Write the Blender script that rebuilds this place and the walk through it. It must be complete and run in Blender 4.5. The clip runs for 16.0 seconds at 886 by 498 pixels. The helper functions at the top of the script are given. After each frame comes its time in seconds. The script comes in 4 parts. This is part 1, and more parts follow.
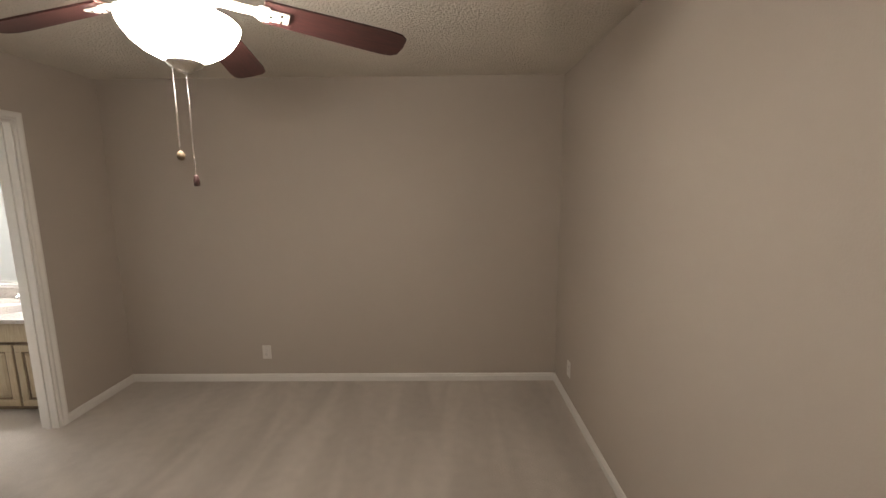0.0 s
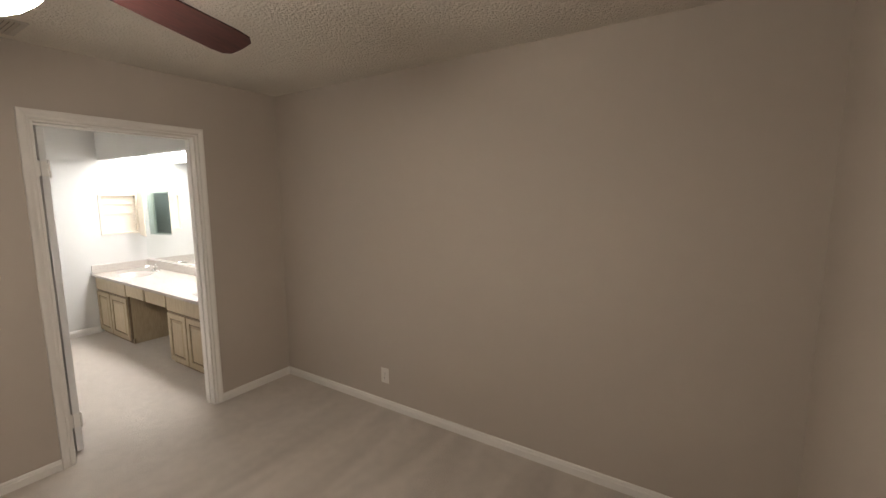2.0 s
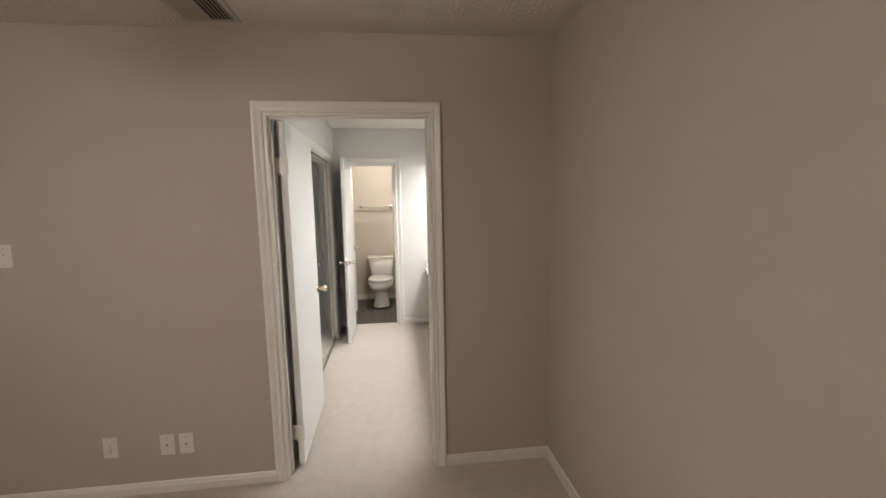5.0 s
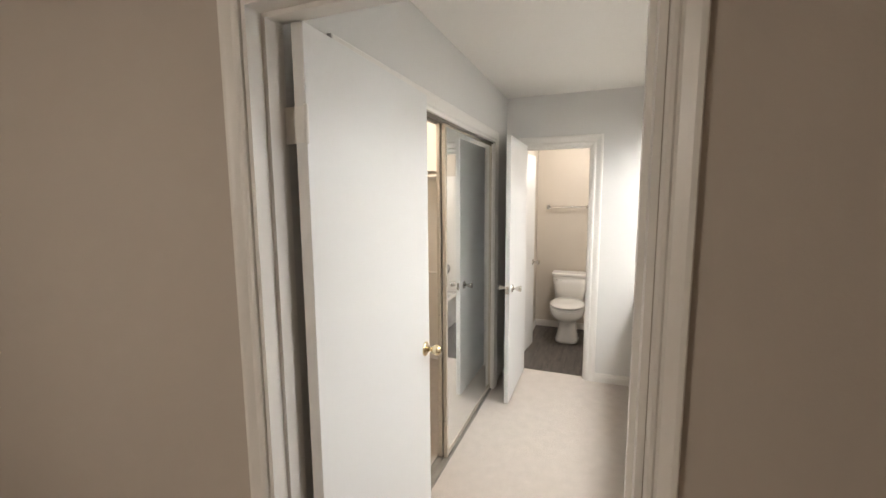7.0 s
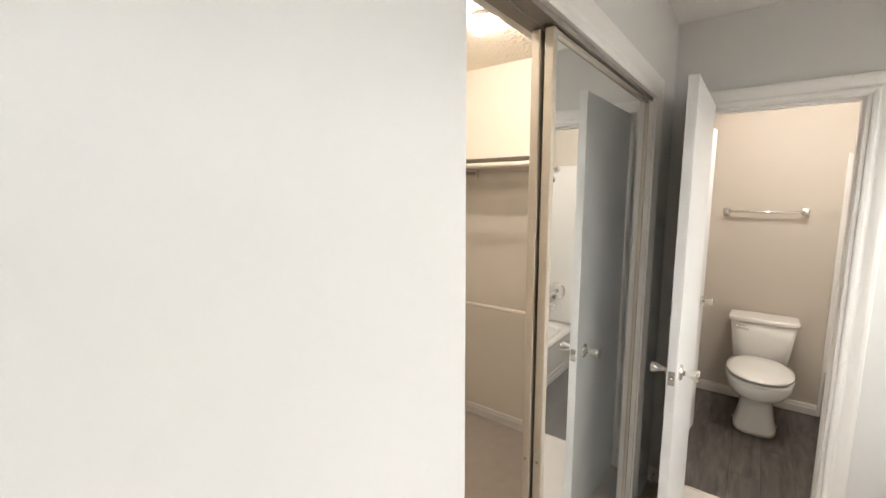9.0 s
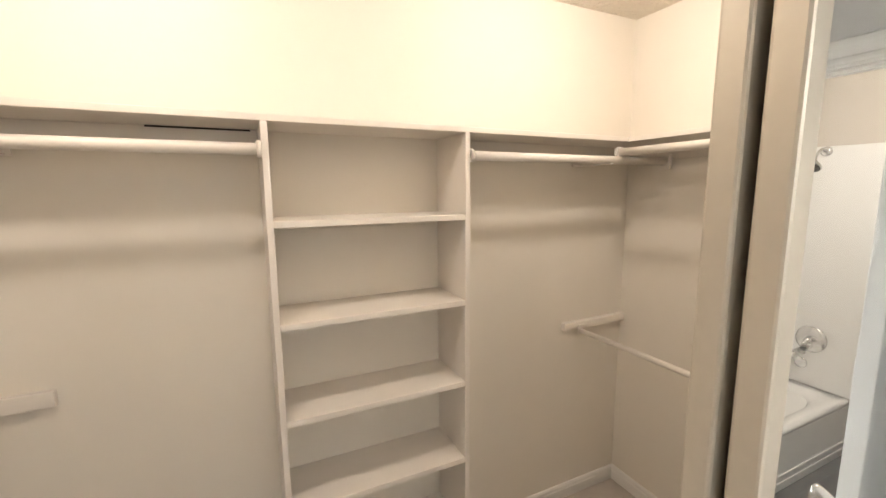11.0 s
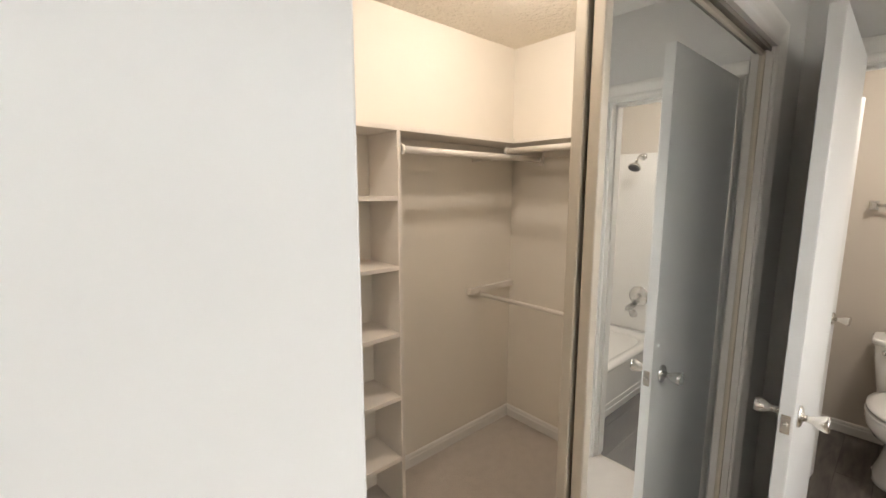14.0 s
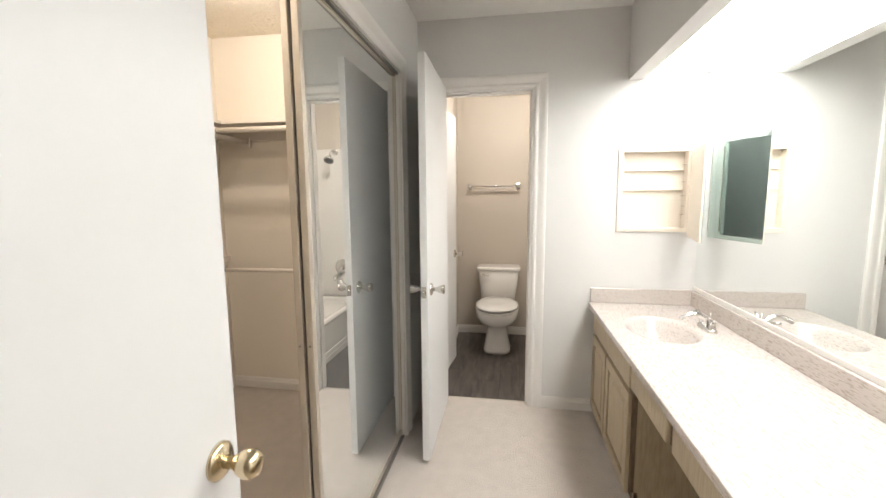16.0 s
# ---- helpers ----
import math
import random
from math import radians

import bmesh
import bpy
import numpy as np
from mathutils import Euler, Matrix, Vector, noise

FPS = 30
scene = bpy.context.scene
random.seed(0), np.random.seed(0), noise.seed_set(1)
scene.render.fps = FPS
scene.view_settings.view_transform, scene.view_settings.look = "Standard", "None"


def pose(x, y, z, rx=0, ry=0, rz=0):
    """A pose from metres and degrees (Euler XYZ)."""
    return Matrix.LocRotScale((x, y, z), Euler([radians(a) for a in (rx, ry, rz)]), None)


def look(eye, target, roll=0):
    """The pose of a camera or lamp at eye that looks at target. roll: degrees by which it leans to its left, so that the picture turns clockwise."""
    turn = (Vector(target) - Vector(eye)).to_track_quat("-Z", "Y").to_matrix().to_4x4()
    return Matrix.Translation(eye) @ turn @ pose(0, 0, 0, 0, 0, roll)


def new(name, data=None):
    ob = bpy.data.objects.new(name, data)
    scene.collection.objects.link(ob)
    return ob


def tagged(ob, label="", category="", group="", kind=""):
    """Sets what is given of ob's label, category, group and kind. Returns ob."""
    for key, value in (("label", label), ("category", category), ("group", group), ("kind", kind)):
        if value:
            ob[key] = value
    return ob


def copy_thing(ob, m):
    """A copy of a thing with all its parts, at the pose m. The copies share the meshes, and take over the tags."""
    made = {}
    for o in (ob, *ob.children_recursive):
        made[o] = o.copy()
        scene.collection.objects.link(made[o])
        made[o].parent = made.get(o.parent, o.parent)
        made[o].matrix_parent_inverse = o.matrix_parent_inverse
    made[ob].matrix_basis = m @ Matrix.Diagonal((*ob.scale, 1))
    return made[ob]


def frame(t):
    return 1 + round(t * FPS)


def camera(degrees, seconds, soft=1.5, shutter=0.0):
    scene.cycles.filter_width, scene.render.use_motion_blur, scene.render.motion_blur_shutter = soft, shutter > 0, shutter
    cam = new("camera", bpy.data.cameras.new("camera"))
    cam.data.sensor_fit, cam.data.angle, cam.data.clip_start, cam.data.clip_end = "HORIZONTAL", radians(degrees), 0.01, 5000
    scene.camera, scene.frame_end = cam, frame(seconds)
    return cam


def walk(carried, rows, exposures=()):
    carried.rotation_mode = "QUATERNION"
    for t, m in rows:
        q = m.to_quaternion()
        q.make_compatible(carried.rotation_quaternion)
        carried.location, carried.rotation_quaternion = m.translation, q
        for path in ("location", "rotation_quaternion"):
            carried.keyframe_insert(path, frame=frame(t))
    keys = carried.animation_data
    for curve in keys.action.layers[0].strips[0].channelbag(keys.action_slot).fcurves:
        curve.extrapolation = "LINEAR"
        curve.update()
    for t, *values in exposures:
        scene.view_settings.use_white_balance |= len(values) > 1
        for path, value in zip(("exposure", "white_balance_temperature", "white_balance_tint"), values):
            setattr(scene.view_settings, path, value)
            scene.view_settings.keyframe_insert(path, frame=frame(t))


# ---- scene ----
cam = camera(93.8, 16.0)
PATH = [
    (0, (2.662, -3.274, 1.617), (2.64, -1.298, 1.313), -0.5),
    (0.5, (2.904, -3.141, 1.606), (2.57, -1.191, 1.315), -0.8),
    (1, (3.073, -2.898, 1.585), (2.468, -1.01, 1.318), -0.9),
    (1.5, (3.13, -2.587, 1.607), (2.289, -0.792, 1.335), -0.7),
    (2, (3.149, -2.263, 1.612), (2.068, -0.601, 1.35), -0.3),
    (2.5, (3.124, -1.96, 1.614), (1.835, -0.454, 1.355), -0.4),
    (3, (3.096, -1.64, 1.603), (1.616, -0.319, 1.351), -0.4),
    (3.5, (3.022, -1.358, 1.596), (1.354, -0.284, 1.342), -0.5),
    (4, (2.836, -1.114, 1.599), (1.008, -0.342, 1.349), -0.5),
    (4.2, (2.763, -1.084, 1.587), (0.897, -0.409, 1.338), -0.7),
    (6.3, (1.24, -0.599, 1.567), (-0.684, -1.087, 1.326), -0.4),
    (6.5, (1.1, -0.636, 1.572), (-0.802, -1.203, 1.326), -0.3),
    (7, (0.763, -0.756, 1.586), (-1.087, -1.477, 1.34), -0.4),
    (7.5, (0.418, -0.866, 1.56), (-1.37, -1.731, 1.322), -0.3),
    (8, (0.098, -0.976, 1.573), (-1.616, -1.975, 1.325), -0.15),
    (8.2, (-0.027, -1.023, 1.585), (-1.72, -2.059, 1.331), -0.15),
    (10.5, (-1.037, -1.394, 1.627), (-2.147, -3.042, 1.339), -0.3),
    (11, (-1.119, -1.452, 1.625), (-1.976, -3.24, 1.333), -0.4),
    (11.5, (-1.125, -1.487, 1.621), (-1.716, -3.375, 1.326), -0.4),
    (12, (-1.078, -1.474, 1.618), (-1.461, -3.414, 1.322), -0.4),
    (12.5, (-1.008, -1.447, 1.615), (-1.387, -3.388, 1.312), -0.2),
    (13, (-0.922, -1.38, 1.63), (-1.418, -3.292, 1.318), -0.2),
    (13.5, (-0.871, -1.301, 1.62), (-1.801, -3.048, 1.304), 0.1),
    (14, (-0.757, -1.23, 1.564), (-2.067, -2.714, 1.277), 0.0),
    (14.5, (-0.658, -1.213, 1.491), (-2.215, -2.44, 1.228), 0.1),
    (15, (-0.497, -1.159, 1.46), (-2.237, -2.114, 1.207), 0.1),
    (15.5, (-0.386, -1.051, 1.424), (-2.272, -1.666, 1.173), -0.2),
    (16, (-0.271, -0.993, 1.361), (-2.229, -1.315, 1.115), -0.4),
]
walk(cam, [(t, look(eye, target, roll)) for t, eye, target, roll in PATH],
     [(0, 0.0), (8.2, 0.0), (10.5, 0.0), (12.5, 0.04), (13.5, -0.24), (14.5, -0.22), (15.5, -0.14), (16.0, -0.06)])

# ---- world and light strengths ----
world = bpy.data.worlds.new("world")
scene.world = world
world.use_nodes = True
world.node_tree.nodes["Background"].inputs[0].default_value = (0.5, 0.5, 0.5, 1)
world.node_tree.nodes["Background"].inputs[1].default_value = 0.02
FAN_GLOW, VANITY_GLOW, CLOSET_GLOW, WC_GLOW = 101.0, 17.8, 340.0, 78.0

# ---- plan, metres ----
H = 2.43            # ceiling
HC = 2.42           # closet ceiling
XE, YS = 3.55, -4.7  # bedroom east and south faces
T = 0.115           # wall thickness
DY0, DY1, DH = -1.538, -0.676, 2.03   # bedroom doorway
XW = -2.90          # vanity west face
YN = 0.09           # vanity north face
YC = -1.575         # closet front face, vanity side
CX0, CX1, CH = -2.45, -0.45, 2.005    # closet opening
CYB, CXW, CXE = -2.975, -2.895, -0.245  # closet back, west, east faces
WY0, WY1, WH = -1.43, -0.864, 2.03    # toilet room doorway
XB = -4.385         # toilet room back face
WYS = -1.52         # toilet room south face
YT = -0.69          # tub front


# ---- materials ----
def shader(name, color, rough=0.5, metal=0.0, var=0.06, scale=6.0, fine=60.0, bump=0.0, bump_scale=200.0, coat=0.0, dist=0.002):
    m = bpy.data.materials.new(name)
    m.use_nodes = True
    nt = m.node_tree
    b = nt.nodes["Principled BSDF"]
    b.inputs["Roughness"].default_value, b.inputs["Metallic"].default_value = rough, metal
    b.inputs["Coat Weight"].default_value = coat
    tc = nt.nodes.new("ShaderNodeTexCoord")
    mix = nt.nodes.new("ShaderNodeMix")
    mix.data_type = "RGBA"
    big, small = nt.nodes.new("ShaderNodeTexNoise"), nt.nodes.new("ShaderNodeTexNoise")
    big.inputs["Scale"].default_value, small.inputs["Scale"].default_value = scale, fine
    big.inputs["Detail"].default_value, small.inputs["Detail"].default_value = 4, 3
    add = nt.nodes.new("ShaderNodeMath")
    add.operation = "MULTIPLY_ADD"
    add.inputs[1].default_value = 0.5
    for n in (big, small):
        nt.links.new(tc.outputs["Object"], n.inputs["Vector"])
    half = nt.nodes.new("ShaderNodeMath")
    half.operation = "MULTIPLY"
    half.inputs[1].default_value = 0.5
    nt.links.new(big.outputs["Fac"], half.inputs[0])
    nt.links.new(small.outputs["Fac"], add.inputs[0])
    nt.links.new(half.outputs[0], add.inputs[2])
    nt.links.new(add.outputs[0], mix.inputs["Factor"])
    mix.inputs["A"].default_value = (*[min(1, c * (1 + var)) for c in color], 1)
    mix.inputs["B"].default_value = (*[c * (1 - var) for c in color], 1)
    nt.links.new(mix.outputs["Result"], b.inputs["Base Color"])
    if bump:
        tex = nt.nodes.new("ShaderNodeTexNoise")
        tex.inputs["Scale"].default_value, tex.inputs["Detail"].default_value = bump_scale, 3
        nt.links.new(tc.outputs["Object"], tex.inputs["Vector"])
        bn = nt.nodes.new("ShaderNodeBump")
        bn.inputs["Strength"].default_value, bn.inputs["Distance"].default_value = bump, dist
        nt.links.new(tex.outputs["Fac"], bn.inputs["Height"])
        nt.links.new(bn.outputs["Normal"], b.inputs["Normal"])
    return m


def glow(name, color, strength):
    m = bpy.data.materials.new(name)
    m.use_nodes = True
    b = m.node_tree.nodes["Principled BSDF"]
    b.inputs["Base Color"].default_value = (0.8, 0.8, 0.78, 1)
    b.inputs["Roughness"].default_value = 0.35
    b.inputs["Emission Color"].default_value = (*color, 1)
    b.inputs["Emission Strength"].default_value = strength
    return m


def wood(name, light, dark, rough, stretch, scale=14.0, coat=0.0):
    m = shader(name, light, rough, coat=coat, bump=0.15, bump_scale=90, dist=0.001)
    nt = m.node_tree
    b = nt.nodes["Principled BSDF"]
    tc = nt.nodes["Texture Coordinate"]
    mp = nt.nodes.new("ShaderNodeMapping")
    mp.inputs["Scale"].default_value = stretch
    info = nt.nodes.new("ShaderNodeObjectInfo")
    n = nt.nodes.new("ShaderNodeTexNoise")
    n.noise_dimensions = "4D"
    n.inputs["Scale"].default_value, n.inputs["Detail"].default_value, n.inputs["Distortion"].default_value = scale, 6, 0.6
    mul = nt.nodes.new("ShaderNodeMath")
    mul.operation = "MULTIPLY"
    mul.inputs[1].default_value = 40
    r = nt.nodes.new("ShaderNodeValToRGB")
    r.color_ramp.elements[0].position, r.color_ramp.elements[1].position = 0.32, 0.68
    r.color_ramp.elements[0].color, r.color_ramp.elements[1].color = (*dark, 1), (*light, 1)
    nt.links.new(tc.outputs["Object"], mp.inputs["Vector"])
    nt.links.new(mp.outputs["Vector"], n.inputs["Vector"])
    nt.links.new(info.outputs["Random"], mul.inputs[0])
    nt.links.new(mul.outputs[0], n.inputs["W"])
    nt.links.new(n.outputs["Fac"], r.inputs["Fac"])
    nt.links.new(r.outputs["Color"], b.inputs["Base Color"])
    return m


def carpet(name, color, dip=(0.84, 0.835, 0.83, 1)):
    """Cut pile with faint brushed stripes along y."""
    m = shader(name, color, 1.0, var=0.24, scale=14, fine=150, bump=1.0, bump_scale=170, dist=0.012)
    nt = m.node_tree
    b = nt.nodes["Principled BSDF"]
    b.inputs["Sheen Weight"].default_value = 0.25
    b.inputs["Specular IOR Level"].default_value = 0.1
    tc = nt.nodes["Texture Coordinate"]
    mp = nt.nodes.new("ShaderNodeMapping")
    mp.inputs["Scale"].default_value = (3.6, 0.55, 1)
    mp.inputs["Rotation"].default_value = (0, 0, 0.12)
    n = nt.nodes.new("ShaderNodeTexNoise")
    n.inputs["Scale"].default_value, n.inputs["Detail"].default_value, n.inputs["Distortion"].default_value = 1.3, 1, 0.5
    r = nt.nodes.new("ShaderNodeValToRGB")
    r.color_ramp.elements[0].position, r.color_ramp.elements[1].position = 0.40, 0.66
    r.color_ramp.elements[0].color, r.color_ramp.elements[1].color = dip, (1, 1, 1, 1)
    mul = nt.nodes.new("ShaderNodeMix")
    mul.data_type, mul.blend_type = "RGBA", "MULTIPLY"
    sep = nt.nodes.new("ShaderNodeSeparateXYZ")
    rng = nt.nodes.new("ShaderNodeMapRange")
    rng.inputs["From Min"].default_value, rng.inputs["From Max"].default_value = 0.1, 1.0
    nt.links.new(tc.outputs["Object"], sep.inputs[0])
    nt.links.new(sep.outputs["X"], rng.inputs["Value"])
    nt.links.new(rng.outputs["Result"], mul.inputs["Factor"])
    src = b.inputs["Base Color"].links[0].from_socket
    nt.links.new(tc.outputs["Object"], mp.inputs["Vector"])
    nt.links.new(mp.outputs["Vector"], n.inputs["Vector"])
    nt.links.new(n.outputs["Fac"], r.inputs["Fac"])
    nt.links.new(src, mul.inputs["A"])
    nt.links.new(r.outputs["Color"], mul.inputs["B"])
    nt.links.new(mul.outputs["Result"], b.inputs["Base Color"])
    return m


def stone(name):
    """Cultured marble: cream with streaky grey-brown flecks."""
    m = shader(name, (0.54, 0.49, 0.45), 0.22, var=0.08, scale=9, fine=40, coat=0.2)
    nt = m.node_tree
    b = nt.nodes["Principled BSDF"]
    tc = nt.nodes["Texture Coordinate"]
    mp = nt.nodes.new("ShaderNodeMapping")
    mp.inputs["Scale"].default_value = (0.5, 3.0, 3.0)
    mp.inputs["Rotation"].default_value = (0, 0, 0.5)
    n = nt.nodes.new("ShaderNodeTexNoise")
    n.inputs["Scale"].default_value, n.inputs["Detail"].default_value, n.inputs["Distortion"].default_value = 70, 4, 0.4
    r = nt.nodes.new("ShaderNodeValToRGB")
    r.color_ramp.elements[0].position, r.color_ramp.elements[1].position = 0.34, 0.47
    r.color_ramp.elements[0].color, r.color_ramp.elements[1].color = (0.73, 0.67, 0.61, 1), (1, 1, 1, 1)
    mul = nt.nodes.new("ShaderNodeMix")
    mul.data_type, mul.blend_type = "RGBA", "MULTIPLY"
    mul.inputs["Factor"].default_value = 1
    src = b.inputs["Base Color"].links[0].from_socket
    nt.links.new(tc.outputs["Object"], mp.inputs["Vector"])
    nt.links.new(mp.outputs["Vector"], n.inputs["Vector"])
    nt.links.new(n.outputs["Fac"], r.inputs["Fac"])
    nt.links.new(src, mul.inputs["A"])
    nt.links.new(r.outputs["Color"], mul.inputs["B"])
    nt.links.new(mul.outputs["Result"], b.inputs["Base Color"])
    return m


M_BED = shader("bedroom_paint", (0.456, 0.401, 0.348), 0.75, var=0.02, scale=1.2, fine=9, bump=0.25, bump_scale=120, dist=0.0015)
M_VAN = shader("vanity_paint", (0.635, 0.62, 0.597), 0.7, var=0.02, scale=1.2, fine=9, bump=0.2, bump_scale=120, dist=0.0015)
M_WCP = shader("toilet_room_paint", (0.56, 0.50, 0.43), 0.7, var=0.02, scale=1.2, fine=9, bump=0.2, bump_scale=120, dist=0.0015)
M_CLO = shader("closet_paint", (0.742, 0.684, 0.598), 0.6, var=0.025, scale=1.5, fine=12, bump=0.2, bump_scale=110, dist=0.0015)
M_SHELF = shader("shelf_paint", (0.73, 0.67, 0.60), 0.42, var=0.04, scale=4, fine=30, bump=0.15, bump_scale=60, dist=0.001)
M_CEIL = shader("popcorn_ceiling", (0.70, 0.645, 0.57), 0.95, var=0.16, scale=3, fine=110, bump=1.0, bump_scale=80, dist=0.02)
M_VCEIL = shader("vanity_ceiling_paint", (0.74, 0.72, 0.68), 0.85, var=0.03, scale=2, fine=50, bump=0.4, bump_scale=70, dist=0.003)
M_CCEIL = shader("closet_ceiling_texture", (0.74, 0.68, 0.58), 0.9, var=0.08, scale=3, fine=70, bump=1.0, bump_scale=42, dist=0.02)
M_TRIM = shader("trim_paint", (0.74, 0.71, 0.67), 0.35, var=0.03, scale=5, fine=40, bump=0.08, bump_scale=80, dist=0.001)
M_DOOR = shader("door_paint", (0.70, 0.69, 0.675), 0.4, var=0.02, scale=2.5, fine=30, bump=0.1, bump_scale=140, dist=0.0008)
M_CARPET = carpet("carpet_pile", (0.575, 0.505, 0.442))
M_OAK = wood("pickled_oak", (0.46, 0.375, 0.255), (0.36, 0.285, 0.185), 0.45, (7, 7, 0.8))
# oak darkened for shade in recesses and gaps; also the pull knob's own brown
M_OAKD = wood("shaded_oak_and_pull", (0.20, 0.14, 0.085), (0.12, 0.085, 0.05), 0.6, (6, 6, 1))
M_STONE = stone("cultured_marble")
M_BLADE = wood("mahogany_blade", (0.066, 0.021, 0.018), (0.032, 0.011, 0.010), 0.5, (1.2, 12, 6))
M_PLANK = wood("dark_vinyl_plank", (0.125, 0.106, 0.092), (0.046, 0.039, 0.034), 0.42, (1.4, 8, 1), 3.2)
M_SUB = shader("dark_joint", (0.02, 0.018, 0.016), 0.8)
M_PORC = shader("white_porcelain", (0.80, 0.775, 0.735), 0.12, var=0.01, coat=0.5)
M_ACRYL = shader("white_acrylic", (0.80, 0.775, 0.74), 0.2, var=0.01, coat=0.2)
M_PLATE = shader("white_plastic", (0.70, 0.67, 0.63), 0.4, var=0.02)
M_BRASS = shader("champagne_brass", (0.80, 0.68, 0.47), 0.22, metal=1.0, var=0.05)
M_NICK = shader("satin_nickel", (0.68, 0.65, 0.60), 0.25, metal=1.0, var=0.05)
M_CHROME = shader("chrome", (0.72, 0.71, 0.69), 0.2, metal=1.0, var=0.02)
M_FRAME = shader("champagne_aluminium", (0.58, 0.52, 0.43), 0.42, metal=0.45, var=0.08, scale=8, fine=90)
M_TRACK = shader("dull_grey_metal", (0.30, 0.275, 0.24), 0.5, metal=0.5, var=0.1)
# near-black for the shade in holes and gaps; also the spray face's own colour
M_DARK = shader("dark_gap", (0.035, 0.03, 0.025), 0.7)
M_MIRROR = shader("mirror_silver", (0.92, 0.945, 0.935), 0.0, metal=1.0, var=0.0)
M_MIRROR.node_tree.nodes["Principled BSDF"].inputs["Roughness"].default_value = 0.0
# green diffuse share stands in for repeated reflections that would render black
M_MIRROR2 = shader("lifted_green_mirror", (0.62, 0.70, 0.65), 0.015, metal=0.86, var=0.02)
# diffuse share: a dusty veil that also brightens reflections lacking bounced light
M_DUSTY = shader("dusty_lifted_mirror", (0.90, 0.915, 0.90), 0.0, metal=0.92, var=0.0)
M_IVORY = shader("ivory_plastic", (0.76, 0.69, 0.59), 0.35, var=0.02)
M_WHITEMETAL = shader("white_enamel", (0.75, 0.72, 0.67), 0.3, var=0.02, coat=0.2)
M_VENT = shader("vent_enamel", (0.50, 0.455, 0.40), 0.45, var=0.05)
M_BOWL = glow("lit_frosted_glass", (1.0, 0.91, 0.80), FAN_GLOW)
M_DIFF = glow("lit_diffuser", (1.0, 0.995, 0.99), VANITY_GLOW)
M_CLAMP = glow("lit_closet_dome", (1.0, 0.905, 0.815), CLOSET_GLOW)
# glow of the lamp added to brighten the toilet room
M_WLAMP = glow("added_toilet_room_dome", (1.0, 0.94, 0.87), WC_GLOW)


# ---- mesh helpers ----
def box(bm, x0, x1, y0, y1, z0, z1, bevel=0.0):
    v = [bm.verts.new((x, y, z)) for x in (x0, x1) for y in (y0, y1) for z in (z0, z1)]
    f = [bm.faces.new([v[i] for i in q]) for q in ((0, 1, 3, 2), (4, 6, 7, 5), (0, 4, 5, 1), (2, 3, 7, 6), (0, 2, 6, 4), (1, 5, 7, 3))]
    if bevel:
        e = list({e for q in f for e in q.edges})
        bmesh.ops.bevel(bm, geom=e, offset=bevel, segments=2, profile=0.5, affect="EDGES")
    return bm


def boxes(*specs, bevel=0.0):
    bm = bmesh.new()
    for s in specs:
        box(bm, *s, bevel=bevel)
    return bm


def union(*specs):
    """Boxes that touch, as one closed shell with shared corners."""
    ax = [sorted({round(v, 5) for q in specs for v in q[2 * k:2 * k + 2]}) for k in range(3)]
    full = np.zeros([len(a) + 1 for a in ax], bool)
    for q in specs:
        r = [(ax[k].index(round(q[2 * k], 5)) + 1, ax[k].index(round(q[2 * k + 1], 5)) + 1) for k in range(3)]
        full[r[0][0]:r[0][1], r[1][0]:r[1][1], r[2][0]:r[2][1]] = True
    bm, seen = bmesh.new(), {}

    def corner(i, j, k):
        if (i, j, k) not in seen:
            seen[i, j, k] = bm.verts.new((ax[0][i], ax[1][j], ax[2][k]))
        return seen[i, j, k]

    for i, j, k in np.argwhere(full):
        for n in range(3):
            for side in (0, 1):
                beside = [i, j, k]
                beside[n] += 1 if side else -1
                if not full[tuple(beside)]:
                    quad = []
                    for a, b in ((0, 0), (1, 0), (1, 1), (0, 1)):
                        c = [i - 1, j - 1, k - 1]
                        c[n] += side
                        c[(n + 1) % 3] += a
                        c[(n + 2) % 3] += b
                        quad.append(corner(*c))
                    bm.faces.new(quad)
    return bm


def loft(bm, rings, caps=True, smooth=True):
    rows = [[bm.verts.new(p) for p in r] for r in rings]
    n = len(rows[0])
    for a, b in zip(rows, rows[1:]):
        for i in range(n):
            f = bm.faces.new((a[i], a[(i + 1) % n], b[(i + 1) % n], b[i]))
            f.smooth = smooth
    if caps:
        bm.faces.new(rows[0][::-1])
        bm.faces.new(rows[-1])
    return bm


def oval(cx, cy, z, rx, ry, n=32, power=2.0):
    out = []
    for i in range(n):
        a = 2 * math.pi * i / n
        c, s = math.cos(a), math.sin(a)
        out.append((cx + rx * math.copysign(abs(c) ** (2 / power), c), cy + ry * math.copysign(abs(s) ** (2 / power), s), z))
    return out


def lathe(profile, axis="z", at=(0, 0, 0), n=28, caps=True):
    """profile: (radius, along) pairs, turned about the axis through at."""
    rings = []
    for r, h in profile:
        ring = []
        for x, y, _ in oval(0, 0, 0, max(r, 1e-4), max(r, 1e-4), n):
            p = {"z": (x, y, h), "x": (h, x, y), "y": (y, h, x)}[axis]
            ring.append(tuple(a + b for a, b in zip(p, at)))
        rings.append(ring)
    return loft(bmesh.new(), rings, caps)


